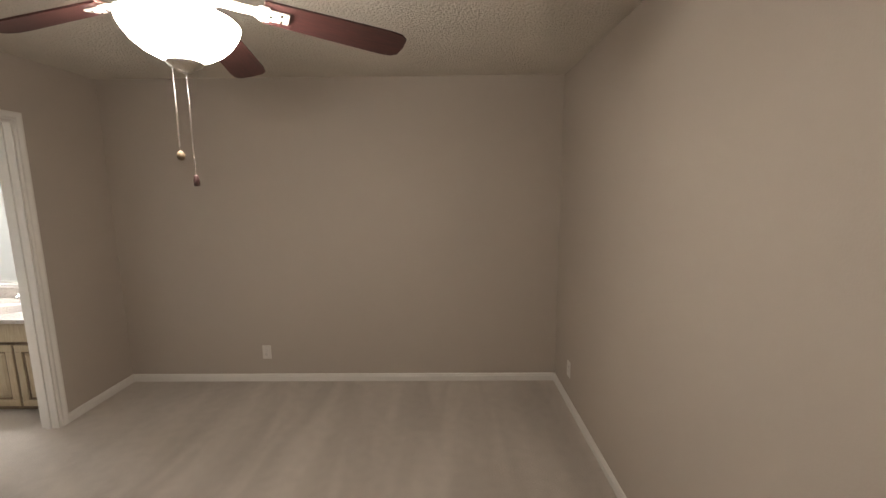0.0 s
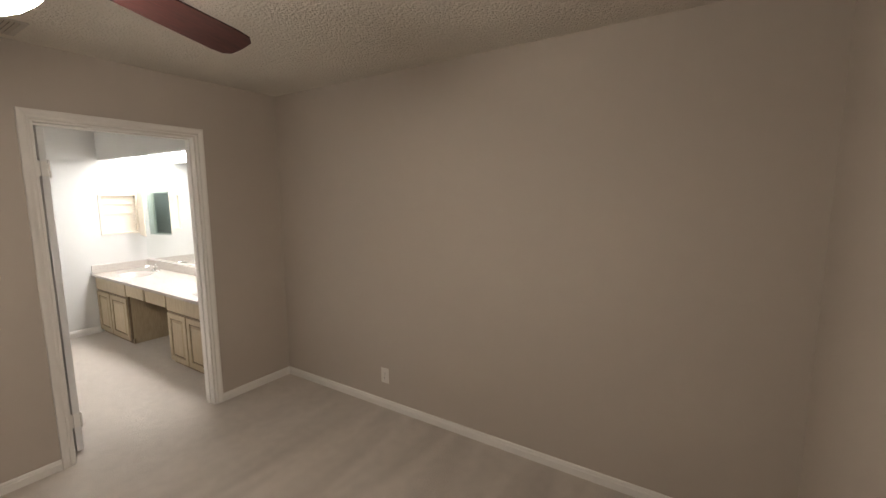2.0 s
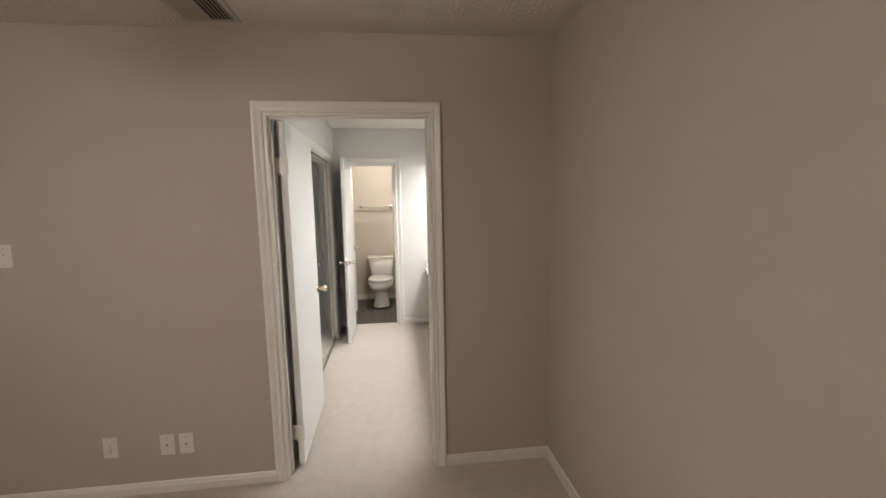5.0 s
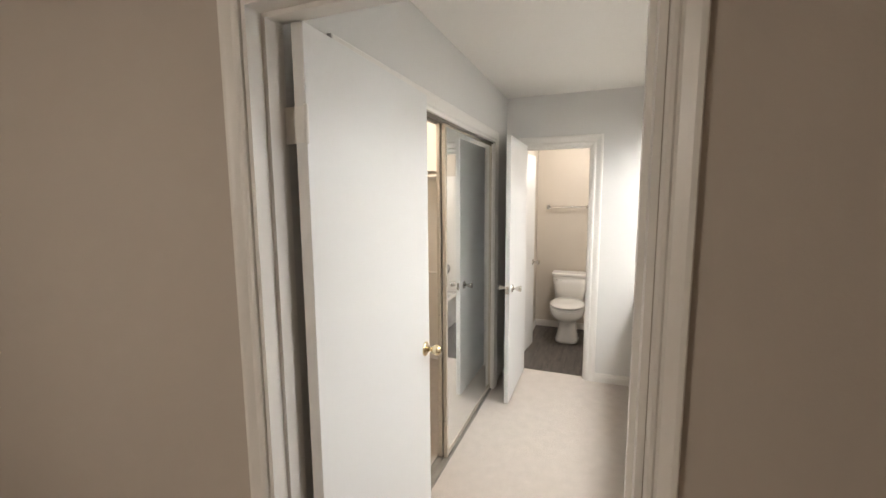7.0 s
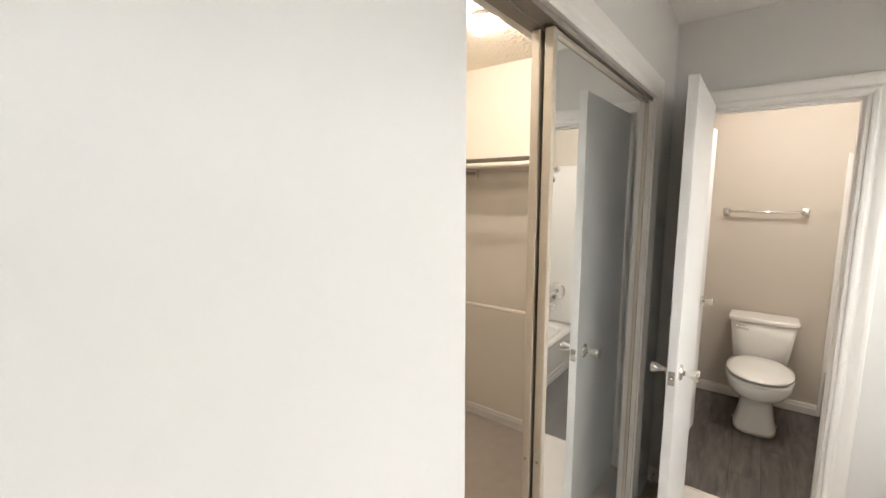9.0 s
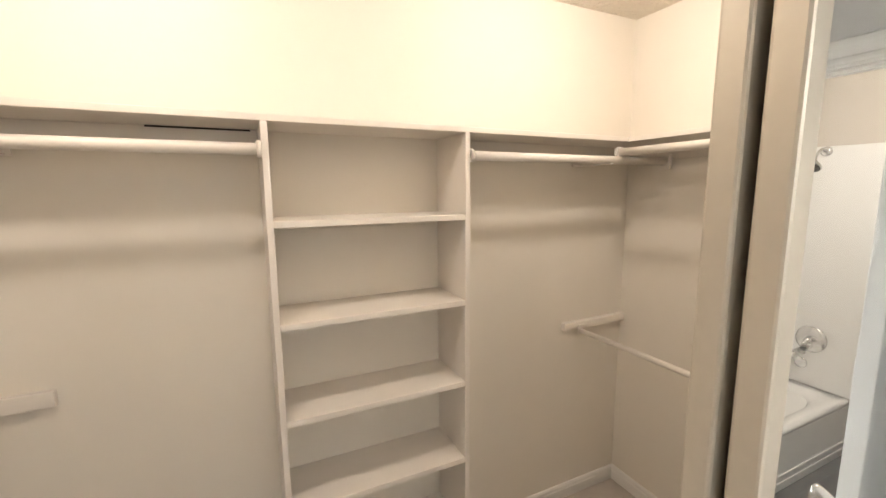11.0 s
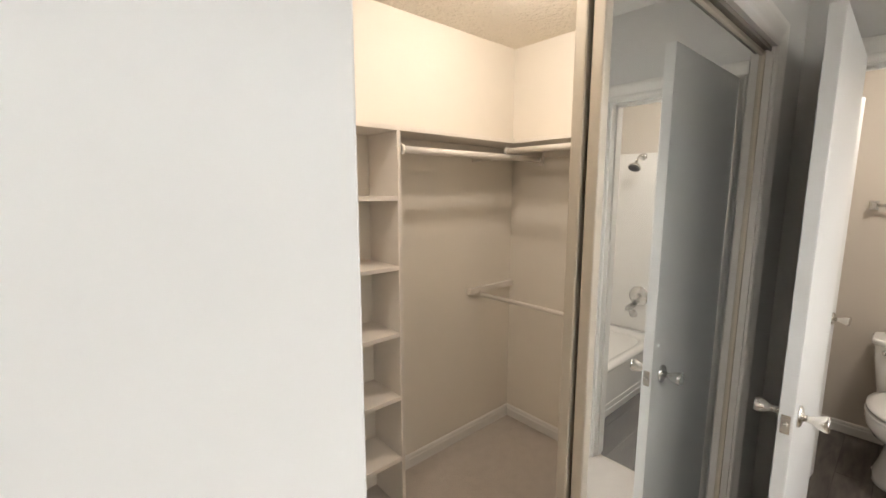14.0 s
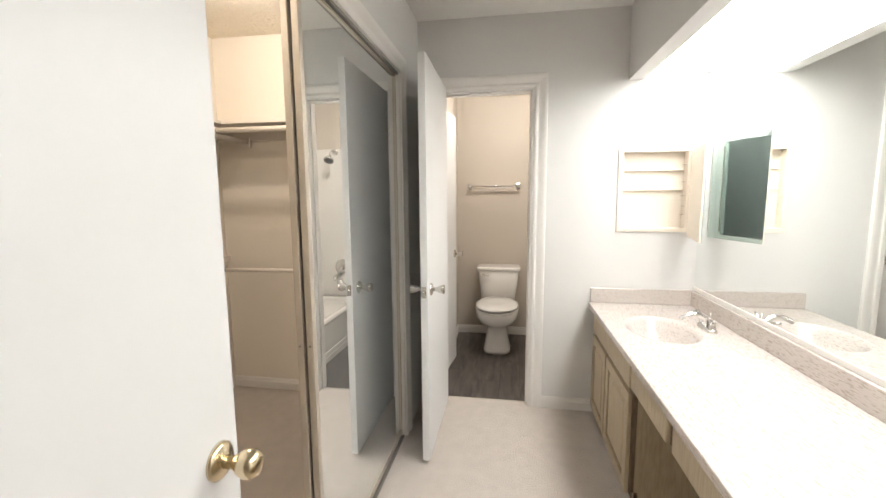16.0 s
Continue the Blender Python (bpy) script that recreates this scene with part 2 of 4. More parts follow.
def tube(points, r, n=12):
    """A round bar along a polyline."""
    bm = bmesh.new()
    rings = []
    pts = [Vector(p) for p in points]
    for i, p in enumerate(pts):
        d = (pts[min(i + 1, len(pts) - 1)] - pts[max(i - 1, 0)]).normalized()
        side = d.cross(Vector((0, 0, 1)) if abs(d.z) < 0.9 else Vector((1, 0, 0))).normalized()
        up = side.cross(d)
        rr = r[i] if isinstance(r, (list, tuple)) else r
        rings.append([tuple(p + rr * (side * math.cos(2 * math.pi * k / n) + up * math.sin(2 * math.pi * k / n))) for k in range(n)])
    return loft(bm, rings)


def mesh_of(name, bm, material):
    bmesh.ops.recalc_face_normals(bm, faces=bm.faces)
    me = bpy.data.meshes.new(name)
    bm.to_mesh(me)
    bm.free()
    me.materials.append(material)
    return me


def part(name, bm, material, parent, label="", at=None):
    ob = new(name, mesh_of(name, bm, material))
    ob.parent = parent
    if at:
        ob.location = at
    return tagged(ob, label)


def thing(name, label, category, m=None, group=""):
    ob = new(name)
    ob.empty_display_size = 0.05
    ob.matrix_basis = m or Matrix()
    return tagged(ob, label, category, group)


def solid(name, bm, material, label, category, group=""):
    return tagged(new(name, mesh_of(name, bm, material)), label, category, group)


def structure(name, bm, material, label="", category="wall"):
    return tagged(new(name, mesh_of(name, bm, material)), label, category, kind="structure")


# ---- floors and ceilings ----
floor = structure("floor", boxes((-0.06, XE, YS, 0.0, -0.1, 0.0)), M_CARPET,
                  "beige cut-pile carpet with faint brushed stripes", "carpet")
floor_3 = structure("floor_3", union((XW, -0.06, CYB, YN, -0.1, 0.0), (XW - 0.05, XW, WY0, WY1, -0.1, 0.0)), M_CARPET, "pale beige cut-pile carpet", "carpet")
floor_2 = structure("floor_2", boxes((XB, XW - 0.05, WYS, YN, -0.1, -0.016)), M_SUB, "dark wood-look vinyl plank floor", "floor")
ceiling = structure("ceiling", boxes((-T, XE, YS, 0.0, H, H + 0.1)), M_CEIL, "beige popcorn-textured ceiling", "ceiling")
ceiling_2 = structure("ceiling_2", boxes((XW, -T, YC, YN, H, H + 0.1)), M_VCEIL, "off-white painted ceiling", "ceiling")
ceiling_3 = structure("ceiling_3", boxes((CXW, CXE, CYB, YC - T, HC, HC + 0.1)), M_CCEIL, "cream knockdown-textured closet ceiling", "ceiling")
ceiling_4 = structure("ceiling_4", boxes((XB, XW - T, WYS, YN, H, H + 0.1)), M_VCEIL, "off-white toilet room ceiling", "ceiling")

# ---- walls ----
structure("wall_north", union((0.0, XE, 0.0, T, 0, H)), M_BED, "plain greige painted wall", "wall")
structure("wall_east", union((XE, XE + T, YS, T, 0, H)), M_BED, "plain greige painted wall", "wall")
structure("wall_south", union((-T, XE, YS - T, YS, 0, H)), M_BED, "plain greige painted wall", "wall")
HT = T / 2
# the bedroom's west wall, one skin a side
structure("wall_west", union((-HT, 0, YS, DY0, 0, H), (-HT, 0, DY1, T, 0, H), (-HT, 0, DY0, DY1, DH, H)), M_BED, "greige painted wall with a doorway", "wall")
structure("wall_west_2", union((-T, -HT, YC, DY0, 0, H), (-T, -HT, DY1, YN, 0, H), (-T, -HT, DY0, DY1, DH, H)), M_VAN, "pale grey painted wall with a doorway", "wall")
structure("wall_vanity_north", union((XW, -T, YN, YN + T, 0, H)), M_VAN, "pale grey painted wall behind the mirror", "wall")
structure("wall_vanity_west", union((XW - HT, XW, YC, WY0, 0, H), (XW - HT, XW, WY1, -0.351, 0, H), (XW - HT, XW, WY0, WY1, WH, H),
                                    (XW - HT, XW, -0.351, 0.015, 0, 1.167), (XW - HT, XW, -0.351, 0.015, 1.623, H), (XW - HT, XW, 0.015, YN + T, 0, H)),
          M_VAN, "pale grey wall with a doorway and a recessed cabinet", "wall")
structure("wall_toilet_east", union((XW - T, XW - HT, WYS, WY0, 0, H), (XW - T, XW - HT, WY1, YN, 0, H), (XW - T, XW - HT, WY0, WY1, WH, H)), M_WCP,
          "beige painted wall with a doorway", "wall")
structure("wall_toilet_back", union((XB - T, XB, WYS - T, YN + T, -0.1, H)), M_WCP, "beige painted wall behind the toilet", "wall")
structure("wall_toilet_north", union((XB, XW - T, YN, YN + T, -0.1, H)), M_WCP, "beige painted wall over the tub", "wall")
structure("wall_toilet_south", union((XB, -3.74, WYS - T, WYS, -0.1, H), (-3.09, XW - T, WYS - T, WYS, -0.1, H), (-3.74, -3.09, WYS - T, WYS, 2.03, H)), M_WCP,
          "beige painted wall with a second doorway", "wall")
HY = WYS - T
structure("wall_hall", union((-3.86, -2.97, HY - 0.35, HY - 0.25, -0.1, 2.16), (-3.86, -3.76, HY - 0.25, HY, -0.1, 2.16), (-3.07, -2.97, HY - 0.25, HY, -0.1, 2.16),
                             (-3.76, -3.07, HY - 0.25, HY, 2.06, 2.16), (-3.76, -3.07, HY - 0.25, HY, -0.1, -0.016)), M_WCP, "plain recess beyond the second doorway", "wall")
YI = YC - T
structure("wall_closet_front", union((XW, CX0, YC - HT, YC, 0, H), (CX1, -T, YC - HT, YC, 0, H), (CX0, CX1, YC - HT, YC, CH + 0.02, H)), M_VAN,
          "pale grey wall above the sliding mirror doors", "wall")
structure("wall_closet_front_2", union((CXW, CX0, YI, YC - HT, 0, H), (CX1, CXE, YI, YC - HT, 0, H), (CX0, CX1, YI, YC - HT, CH + 0.02, H)), M_CLO,
          "cream closet wall round the opening", "wall")
structure("wall_closet_back", union((CXW - T, CXE + T, CYB - T, CYB, 0, H)), M_CLO, "cream closet wall behind the shelves", "wall")
structure("wall_closet_west", union((CXW - T + 0.005, CXW, CYB, YI, 0, H)), M_CLO, "cream closet side wall", "wall")
structure("wall_closet_east", union((CXE, CXE + 0.1, CYB, YI, 0, H)), M_CLO, "cream closet side wall", "wall")


# ---- baseboards and casings ----
def skirting(bm, a, b, inward, k=1.0):
    """A baseboard from a to b on the floor, with a stepped top; inward: unit way into the room."""
    prof = ((0.0, 0.0), (0.013, 0.0), (0.013, 0.05), (0.010, 0.056), (0.009, 0.068), (0.005, 0.076), (0.0, 0.078))
    rings = [[(p[0] + inward[0] * d, p[1] + inward[1] * d, z) for d, z in ((d, z * k) for d, z in prof)] for p in (a, b)]
    rows = [[bm.verts.new(q) for q in r] for r in rings]
    n = len(prof)
    for i in range(n):
        bm.faces.new((rows[0][i], rows[0][(i + 1) % n], rows[1][(i + 1) % n], rows[1][i]))
    bm.faces.new(rows[0][::-1])
    bm.faces.new(rows[1])


def baseboard(name, runs, k=1.0):
    bm = bmesh.new()
    for a, b, w in runs:
        skirting(bm, a, b, w, k)
    return structure(name, bm, M_TRIM, "off-white moulded baseboard", "baseboard")


baseboard("baseboard", [((0.013, 0), (XE - 0.013, 0), (0, -1)), ((0, DY1 + 0.055), (0, 0), (1, 0)), ((0, DY0 - 0.055), (0, YS), (1, 0)), ((XE, 0), (XE, YS), (-1, 0)), ((0, YS), (XE, YS), (0, 1))], 0.82)
baseboard("baseboard_2", [((XW, WY1 + 0.079), (XW, -0.462), (1, 0)), ((XW, YC), (XW, WY0 - 0.085), (1, 0))])
baseboard("baseboard_3", [((CXW, CYB), (CXW, YI), (1, 0)), ((CXW + 0.013, CYB), (-1.89, CYB), (0, 1)), ((-1.2, CYB), (CXE - 0.013, CYB), (0, 1)), ((CXE, CYB), (CXE, YI), (-1, 0))])
bb4 = baseboard("baseboard_4", [((XB, WYS), (XB, YT - 0.05), (1, 0)), ((XB + 0.013, WYS), (-3.81, WYS), (0, 1))])
bb4.location.z = -0.012


def molded(bm, path, width_dir, out_dir, w):
    """A colonial casing along path[0]-path[1]; it spreads by w along width_dir and stands out along out_dir."""
    prof = ((0, 0), (0, 0.009), (0.10, 0.013), (0.22, 0.0135), (0.30, 0.010), (0.40, 0.0105), (0.62, 0.016), (0.78, 0.019), (0.95, 0.019), (1.0, 0.016), (1.0, 0))
    rings = []
    for p, slant in path:
        rings.append([tuple(Vector(p) + Vector(width_dir) * (u * w) + Vector(slant) * (u * w) + Vector(out_dir) * d) for u, d in prof])
    rows = [[bm.verts.new(q) for q in r] for r in rings]
    n = len(prof)
    for i in range(n):
        bm.faces.new((rows[0][i], rows[0][(i + 1) % n], rows[1][(i + 1) % n], rows[1][i]))
    bm.faces.new(rows[0][::-1])
    bm.faces.new(rows[1])


def casing_x(name, x, out, y0, y1, top, w, label, z0=0.0, material=None):
    """Casing round a doorway in a wall at x; mitred corners."""
    bm = bmesh.new()
    o = (out, 0, 0)
    molded(bm, [((x, y0, z0), (0, 0, 0)), ((x, y0, top), (0, 0, 1))], (0, -1, 0), o, w)
    molded(bm, [((x, y1, z0), (0, 0, 0)), ((x, y1, top), (0, 0, 1))], (0, 1, 0), o, w)
    molded(bm, [((x, y0, top), (0, -1, 0)), ((x, y1, top), (0, 1, 0))], (0, 0, 1), o, w)
    return structure(name, bm, material or M_TRIM, label, "trim")


def jamb_x(name, x0, x1, y0, y1, top, stop_x, z0=0.0):
    """Jamb boards lining a doorway through x0..x1, with a stop."""
    e = 0.012
    bm = boxes((x0, x1, y0, y0 + e, z0, top), (x0, x1, y1 - e, y1, z0, top), (x0, x1, y0 + e, y1 - e, top - e, top),
               (stop_x - 0.035, stop_x, y0 + e, y0 + e + 0.011, z0, top - e), (stop_x - 0.035, stop_x, y1 - e - 0.011, y1 - e, z0, top - e),
               (stop_x - 0.035, stop_x, y0 + e + 0.011, y1 - e - 0.011, top - e - 0.011, top - e))
    return structure(name, bm, M_TRIM, "off-white door jamb with a stop", "trim")


casing_x("trim", 0.0, 1, DY0 - 0.002, DY1 + 0.002, DH + 0.002, 0.052, "off-white moulded casing round the bedroom doorway")
casing_x("trim_2", -T, -1, DY0 - 0.002, DY1 + 0.002, DH + 0.002, 0.04, "off-white casing on the vanity side")
jamb_x("door_frame_1", -T - 0.002, 0.002, DY0, DY1, DH, -0.045)
casing_x("trim_3", XW, 1, WY0 - 0.002, WY1 + 0.002, WH - 0.02, 0.077, "white moulded casing round the toilet room doorway")
casing_x("trim_4", XW - T, -1, WY0 - 0.002, WY1 + 0.002, WH - 0.02, 0.06, "white casing inside the toilet room", z0=-0.016)
jamb_x("door_frame_2", XW - T - 0.002, XW + 0.002, WY0, WY1, WH - 0.02 + 0.002, XW - 0.04, z0=-0.016)
structure("threshold", boxes((XW - 0.058, XW - 0.046, WY0, WY1, -0.02, 0.003), bevel=0.002), M_FRAME, "metal carpet edge strip", "trim")

bm = bmesh.new()
o = (0, 1, 0)
molded(bm, [((CX0, YC, 0), (0, 0, 0)), ((CX0, YC, CH), (0, 0, 1))], (-1, 0, 0), o, 0.085)
molded(bm, [((CX1, YC, 0), (0, 0, 0)), ((CX1, YC, CH), (0, 0, 1))], (1, 0, 0), o, 0.085)
molded(bm, [((CX0, YC, CH), (-1, 0, 0)), ((CX1, YC, CH), (1, 0, 0))], (0, 0, 1), o, 0.085)
structure("trim_5", bm, M_TRIM, "white moulded casing round the closet opening", "trim")
structure("door_frame_3", boxes((CX0, CX0 + 0.012, YI, YC + 0.002, 0, CH), (CX1 - 0.012, CX1, YI, YC + 0.002, 0, CH), (CX0, CX1, YI, YC + 0.002, CH, CH + 0.02)), M_TRIM,
          "white painted closet jamb", "trim")
structure("trim_6", boxes((CX0 + 0.012, CX1 - 0.012, YC - 0.082, YC - 0.006, 0.0, 0.006), (CX0 + 0.012, CX1 - 0.012, YC - 0.012, YC - 0.008, 0.006, 0.014),
                          (CX0 + 0.012, CX1 - 0.012, YC - 0.047, YC - 0.043, 0.006, 0.014), (CX0 + 0.012, CX1 - 0.012, YC - 0.082, YC - 0.078, 0.006, 0.014)), M_TRACK,
          "dull grey metal floor track of the sliding doors", "trim")
structure("trim_7", boxes((CX0 + 0.012, CX1 - 0.012, YC - 0.084, YC - 0.004, CH - 0.008, CH - 0.001), (CX0 + 0.012, CX1 - 0.012, YC - 0.008, YC - 0.004, CH - 0.014, CH - 0.008),
                          (CX0 + 0.012, CX1 - 0.012, YC - 0.047, YC - 0.043, CH - 0.014, CH - 0.008)), M_TRACK, "dull grey metal head track of the sliding doors", "trim")


# ---- doors ----
def knob_parts(parent, x, y, z, out, metal, r=0.0245):
    tulip = [(0.010, 0.006), (0.0105, 0.026), (0.013, 0.034), (0.0185, 0.046), (0.0225, 0.058), (0.024, 0.066), (0.0225, 0.069), (0.010, 0.067), (0.002, 0.0665)]
    ball = [(0.012, 0.006), (0.011, 0.028), (0.014, 0.034), (r * 0.8, 0.040), (r, 0.052), (r * 0.97, 0.062), (r * 0.75, 0.070), (0.012, 0.074), (0.002, 0.0745)]
    k = part("knob", lathe(tulip if metal is M_NICK else ball, "y", (0, 0, 0)), metal, parent, "round metal door knob", at=(x, y, z))
    if out < 0:
        k.rotation_euler = (0, 0, math.pi)
    part("rose", lathe([(0.032, 0.0), (0.032, 0.004), (0.026, 0.009), (0.013, 0.012), (0.011, 0.013)], "y", (0, 0, 0)), metal, k)
    return k


def door_leaf(name, label, m, width, height, z0, metal, kx, kz=0.93):
    """A flush leaf along local +x from its hinge edge; local y is its thickness."""
    w = 0.035
    d = thing(name, label, "door", m)
    part("panel", boxes((0, width, -w / 2, w / 2, z0, height), bevel=0.0025), M_DOOR, d)
    knob_parts(d, kx, w / 2, kz, 1, metal)
    knob_parts(d, kx, -w / 2, kz, -1, metal)
    part("latch", boxes((width - 0.0005, width + 0.0015, -0.011, 0.011, kz - 0.028, kz + 0.028), bevel=0.0005), metal, d)
    part("bolt", lathe([(0.007, 0.0), (0.007, 0.008), (0.004, 0.011)], "x", (width + 0.001, 0, kz), 14), M_NICK, d)
    return d


# leaf between bedroom and vanity, swung into the vanity
hx, hy, tx, ty = -0.105, -1.474, -0.897, -1.489
ang = math.degrees(math.atan2(ty - hy, tx - hx))
d1 = door_leaf("door_1", "white flush wooden door standing open beside the closet", pose(hx, hy, 0, 0, 0, ang), math.hypot(tx - hx, ty - hy), 2.015, 0.018, M_BRASS, math.hypot(tx - hx, ty - hy) - 0.050, 0.926)
for z in (0.22, 1.77):
    h = part("hinge", boxes((-0.0012, 0.0008, -0.014, 0.0165, z - 0.044, z + 0.044)), M_TRIM, d1, "painted butt hinge")
    part("pin", lathe([(0.004, z - 0.049), (0.006, z - 0.044), (0.006, z + 0.044), (0.004, z + 0.049)], "z", (-0.004, -0.02, 0), 14), M_TRIM, h)
structure("door_hinge_leaf", boxes(*[(-0.075, -0.045, DY0 + 0.0115, DY0 + 0.0135, z - 0.044, z + 0.044) for z in (0.22, 1.77)]), M_TRIM, "painted hinge leaves on the jamb", "hinge")

structure("door_hinge_leaf_2", boxes(*[(-0.1125, -0.1085, DY0 + 0.012, hy - 0.014, z - 0.046, z + 0.046) for z in (0.22, 1.77)], bevel=0.001), M_TRIM, "painted hinge plates across the door gap", "hinge")
structure("strike_plate", boxes((-0.085, -0.055, DY1 - 0.0135, DY1 - 0.0115, 0.93, 0.99), bevel=0.0005), M_NICK, "metal strike plate on the jamb", "strike plate")

d2 = door_leaf("door_2", "white flush door of the toilet room standing open", pose(XW + 0.012, -1.412, 0, 0, 0, 0.4), 0.675, 2.022, 0.018, M_NICK, 0.590, 0.90)
for z in (0.22, 1.80):
    part("hinge", boxes((-0.0012, 0.0008, -0.016, 0.016, z - 0.044, z + 0.044)), M_NICK, d2, "metal butt hinge")

# second door of the toilet room, a little ajar
d3 = door_leaf("door_3", "white flush door ajar beside the toilet", pose(-3.10, WYS - 0.01, 0, 0, 0, 180 - 6.5), 0.605, 2.005, -0.004, M_NICK, 0.545, 0.90)


# ---- sliding mirror doors ----
def mirror_door(name, y, x0, x1):
    d = thing(name, "sliding closet door, full-height mirror in a champagne metal frame", "mirror door", pose(x0, y, 0), "sliding closet doors")
    w, t, z0, z1 = x1 - x0, 0.0115, 0.016, CH - 0.012
    part("mirror", boxes((0.006, w - 0.022, -0.003, 0.003, z0 + 0.03, z1 - 0.010)), M_DUSTY, d, "silvered mirror glass")
    for a, b in ((0, 0.009), (w - 0.024, w)):
        part("stile", boxes((a, b, -t, t, z0, z1), bevel=0.003), M_FRAME, d)
    part("rail", boxes((0.009, w - 0.024, -t * 0.8, t * 0.8, z0, z0 + 0.032), bevel=0.002), M_FRAME, d)
    part("rail", boxes((0.009, w - 0.024, -t * 0.8, t * 0.8, z1 - 0.012, z1), bevel=0.002), M_FRAME, d)
    for z in (0.25, 0.905):
        part("screw", lathe([(0.0045, 0.0), (0.004, 0.0015), (0.001, 0.002)], "x", (w, 0, z), 10), M_TRACK, d)
    return d


mirror_door("mirror_door", YC - 0.028, CX0 + 0.014, -1.427)
mirror_door("mirror_door", YC - 0.060, CX0 + 0.016, -1.425)


# ---- bedroom things ----
def ceiling_fan(x, y):
    f = thing("ceiling_fan", "white ceiling fan with dark mahogany blades and a lit bowl lamp", "ceiling fan", pose(x, y, 0))
    part("canopy", lathe([(0.075, H - 0.0005), (0.078, H - 0.02), (0.07, H - 0.05), (0.045, H - 0.075), (0.02, H - 0.085)], n=36), M_WHITEMETAL, f)
    part("rod", lathe([(0.014, H - 0.08), (0.014, H - 0.14)], n=14), M_WHITEMETAL, f)
    part("motor_housing", lathe([(0.03, 2.290), (0.075, 2.280), (0.118, 2.250), (0.128, 2.215), (0.126, 2.165), (0.112, 2.138), (0.085, 2.125), (0.05, 2.122)], n=40), M_WHITEMETAL, f, "white enamel motor housing")
    part("switch_housing", lathe([(0.055, 2.123), (0.062, 2.11), (0.062, 2.085), (0.066, 2.078), (0.075, 2.074), (0.076, 2.068), (0.02, 2.067)], n=36), M_WHITEMETAL, f)
    for k in range(5):
        a = math.radians(27 + 72 * k)
        b = bmesh.new()
        # blade with rounded tip, pitched
        out = [(0.215, -0.052), (0.40, -0.060), (0.585, -0.066), (0.625, -0.062), (0.645, -0.045), (0.650, 0.0), (0.645, 0.045), (0.625, 0.062), (0.585, 0.066), (0.40, 0.060), (0.215, 0.052)]
        top = [b.verts.new((px, py, 0.003)) for px, py in out]
        bot = [b.verts.new((px, py, -0.003)) for px, py in out]
        b.faces.new(top)
        b.faces.new(bot[::-1])
        for i in range(len(out)):
            b.faces.new((top[i], bot[i], bot[(i + 1) % len(out)], top[(i + 1) % len(out)]))
        bl = part("blade", b, M_BLADE, f, "dark mahogany fan blade")
        bl.matrix_basis = pose(0, 0, 2.145) @ Matrix.Rotation(a, 4, "Z") @ Matrix.Rotation(radians(5.5), 4, "Y") @ Matrix.Rotation(radians(-13), 4, "X")
        arm = boxes((0.19, 0.285, -0.026, 0.026, -0.010, -0.004), (0.06, 0.20, -0.014, 0.014, -0.012, 0.002), (0.20, 0.23, -0.036, -0.02, -0.010, -0.004), (0.20, 0.23, 0.02, 0.036, -0.010, -0.004), bevel=0.003)
        part("blade_iron", arm, M_WHITEMETAL, bl, "white metal blade arm")
        for sx, sy in ((0.232, 0), (0.262, -0.015), (0.262, 0.015)):
            part("screw", lathe([(0.006, -0.010), (0.006, -0.0125), (0.002, -0.014)], "z", (sx, sy, 0), 10), M_NICK, bl)
    bowl = [(0.143, 2.066), (0.148, 2.061), (0.147, 2.052), (0.140, 2.035), (0.123, 2.010), (0.099, 1.988), (0.070, 1.972), (0.04, 1.962)]
    part("bowl", lathe(bowl + [(r - 0.004, z + 0.004) for r, z in bowl[::-1]], n=48, caps=False), M_BOWL, f, "glowing frosted glass bowl shade")
    part("finial", lathe([(0.044, 1.966), (0.046, 1.957), (0.041, 1.948), (0.027, 1.941), (0.021, 1.936), (0.012, 1.932)], n=28), M_NICK, f, "satin metal lamp cap")
    for dx, dy, z0, z1, kind in ((-0.037, 0.000, 1.948, 1.722, "ball"), (-0.006, 0.012, 1.936, 1.648, "drum")):
        c = bmesh.new()
        n = int((z0 - z1) / 0.0076)
        for i in range(n):
            bmesh.ops.create_icosphere(c, subdivisions=1, radius=0.0030, matrix=Matrix.Translation((dx, dy, z0 - i * 0.0076)))
        box(c, dx - 0.0005, dx + 0.0005, dy - 0.0005, dy + 0.0005, z1, z0)
        ch = part("pull_chain", c, M_CHROME, f, "beaded metal pull chain")
        if kind == "ball":
            part("pull", lathe([(0.003, z1 - 0.001), (0.0075, z1 - 0.005), (0.0108, z1 - 0.012), (0.0108, z1 - 0.018), (0.0075, z1 - 0.026), (0.001, z1 - 0.029)], "z", (dx, dy, 0), 16), M_OAKD, ch, "round pull knob")
        else:
            part("pull", lathe([(0.004, z1 + 0.004), (0.0065, z1 - 0.001), (0.0085, z1 - 0.012), (0.0085, z1 - 0.024), (0.006, z1 - 0.028)], "z", (dx, dy, 0), 16), M_BLADE, ch, "small wooden pull")
    return f


ceiling_fan(1.938, -2.068)


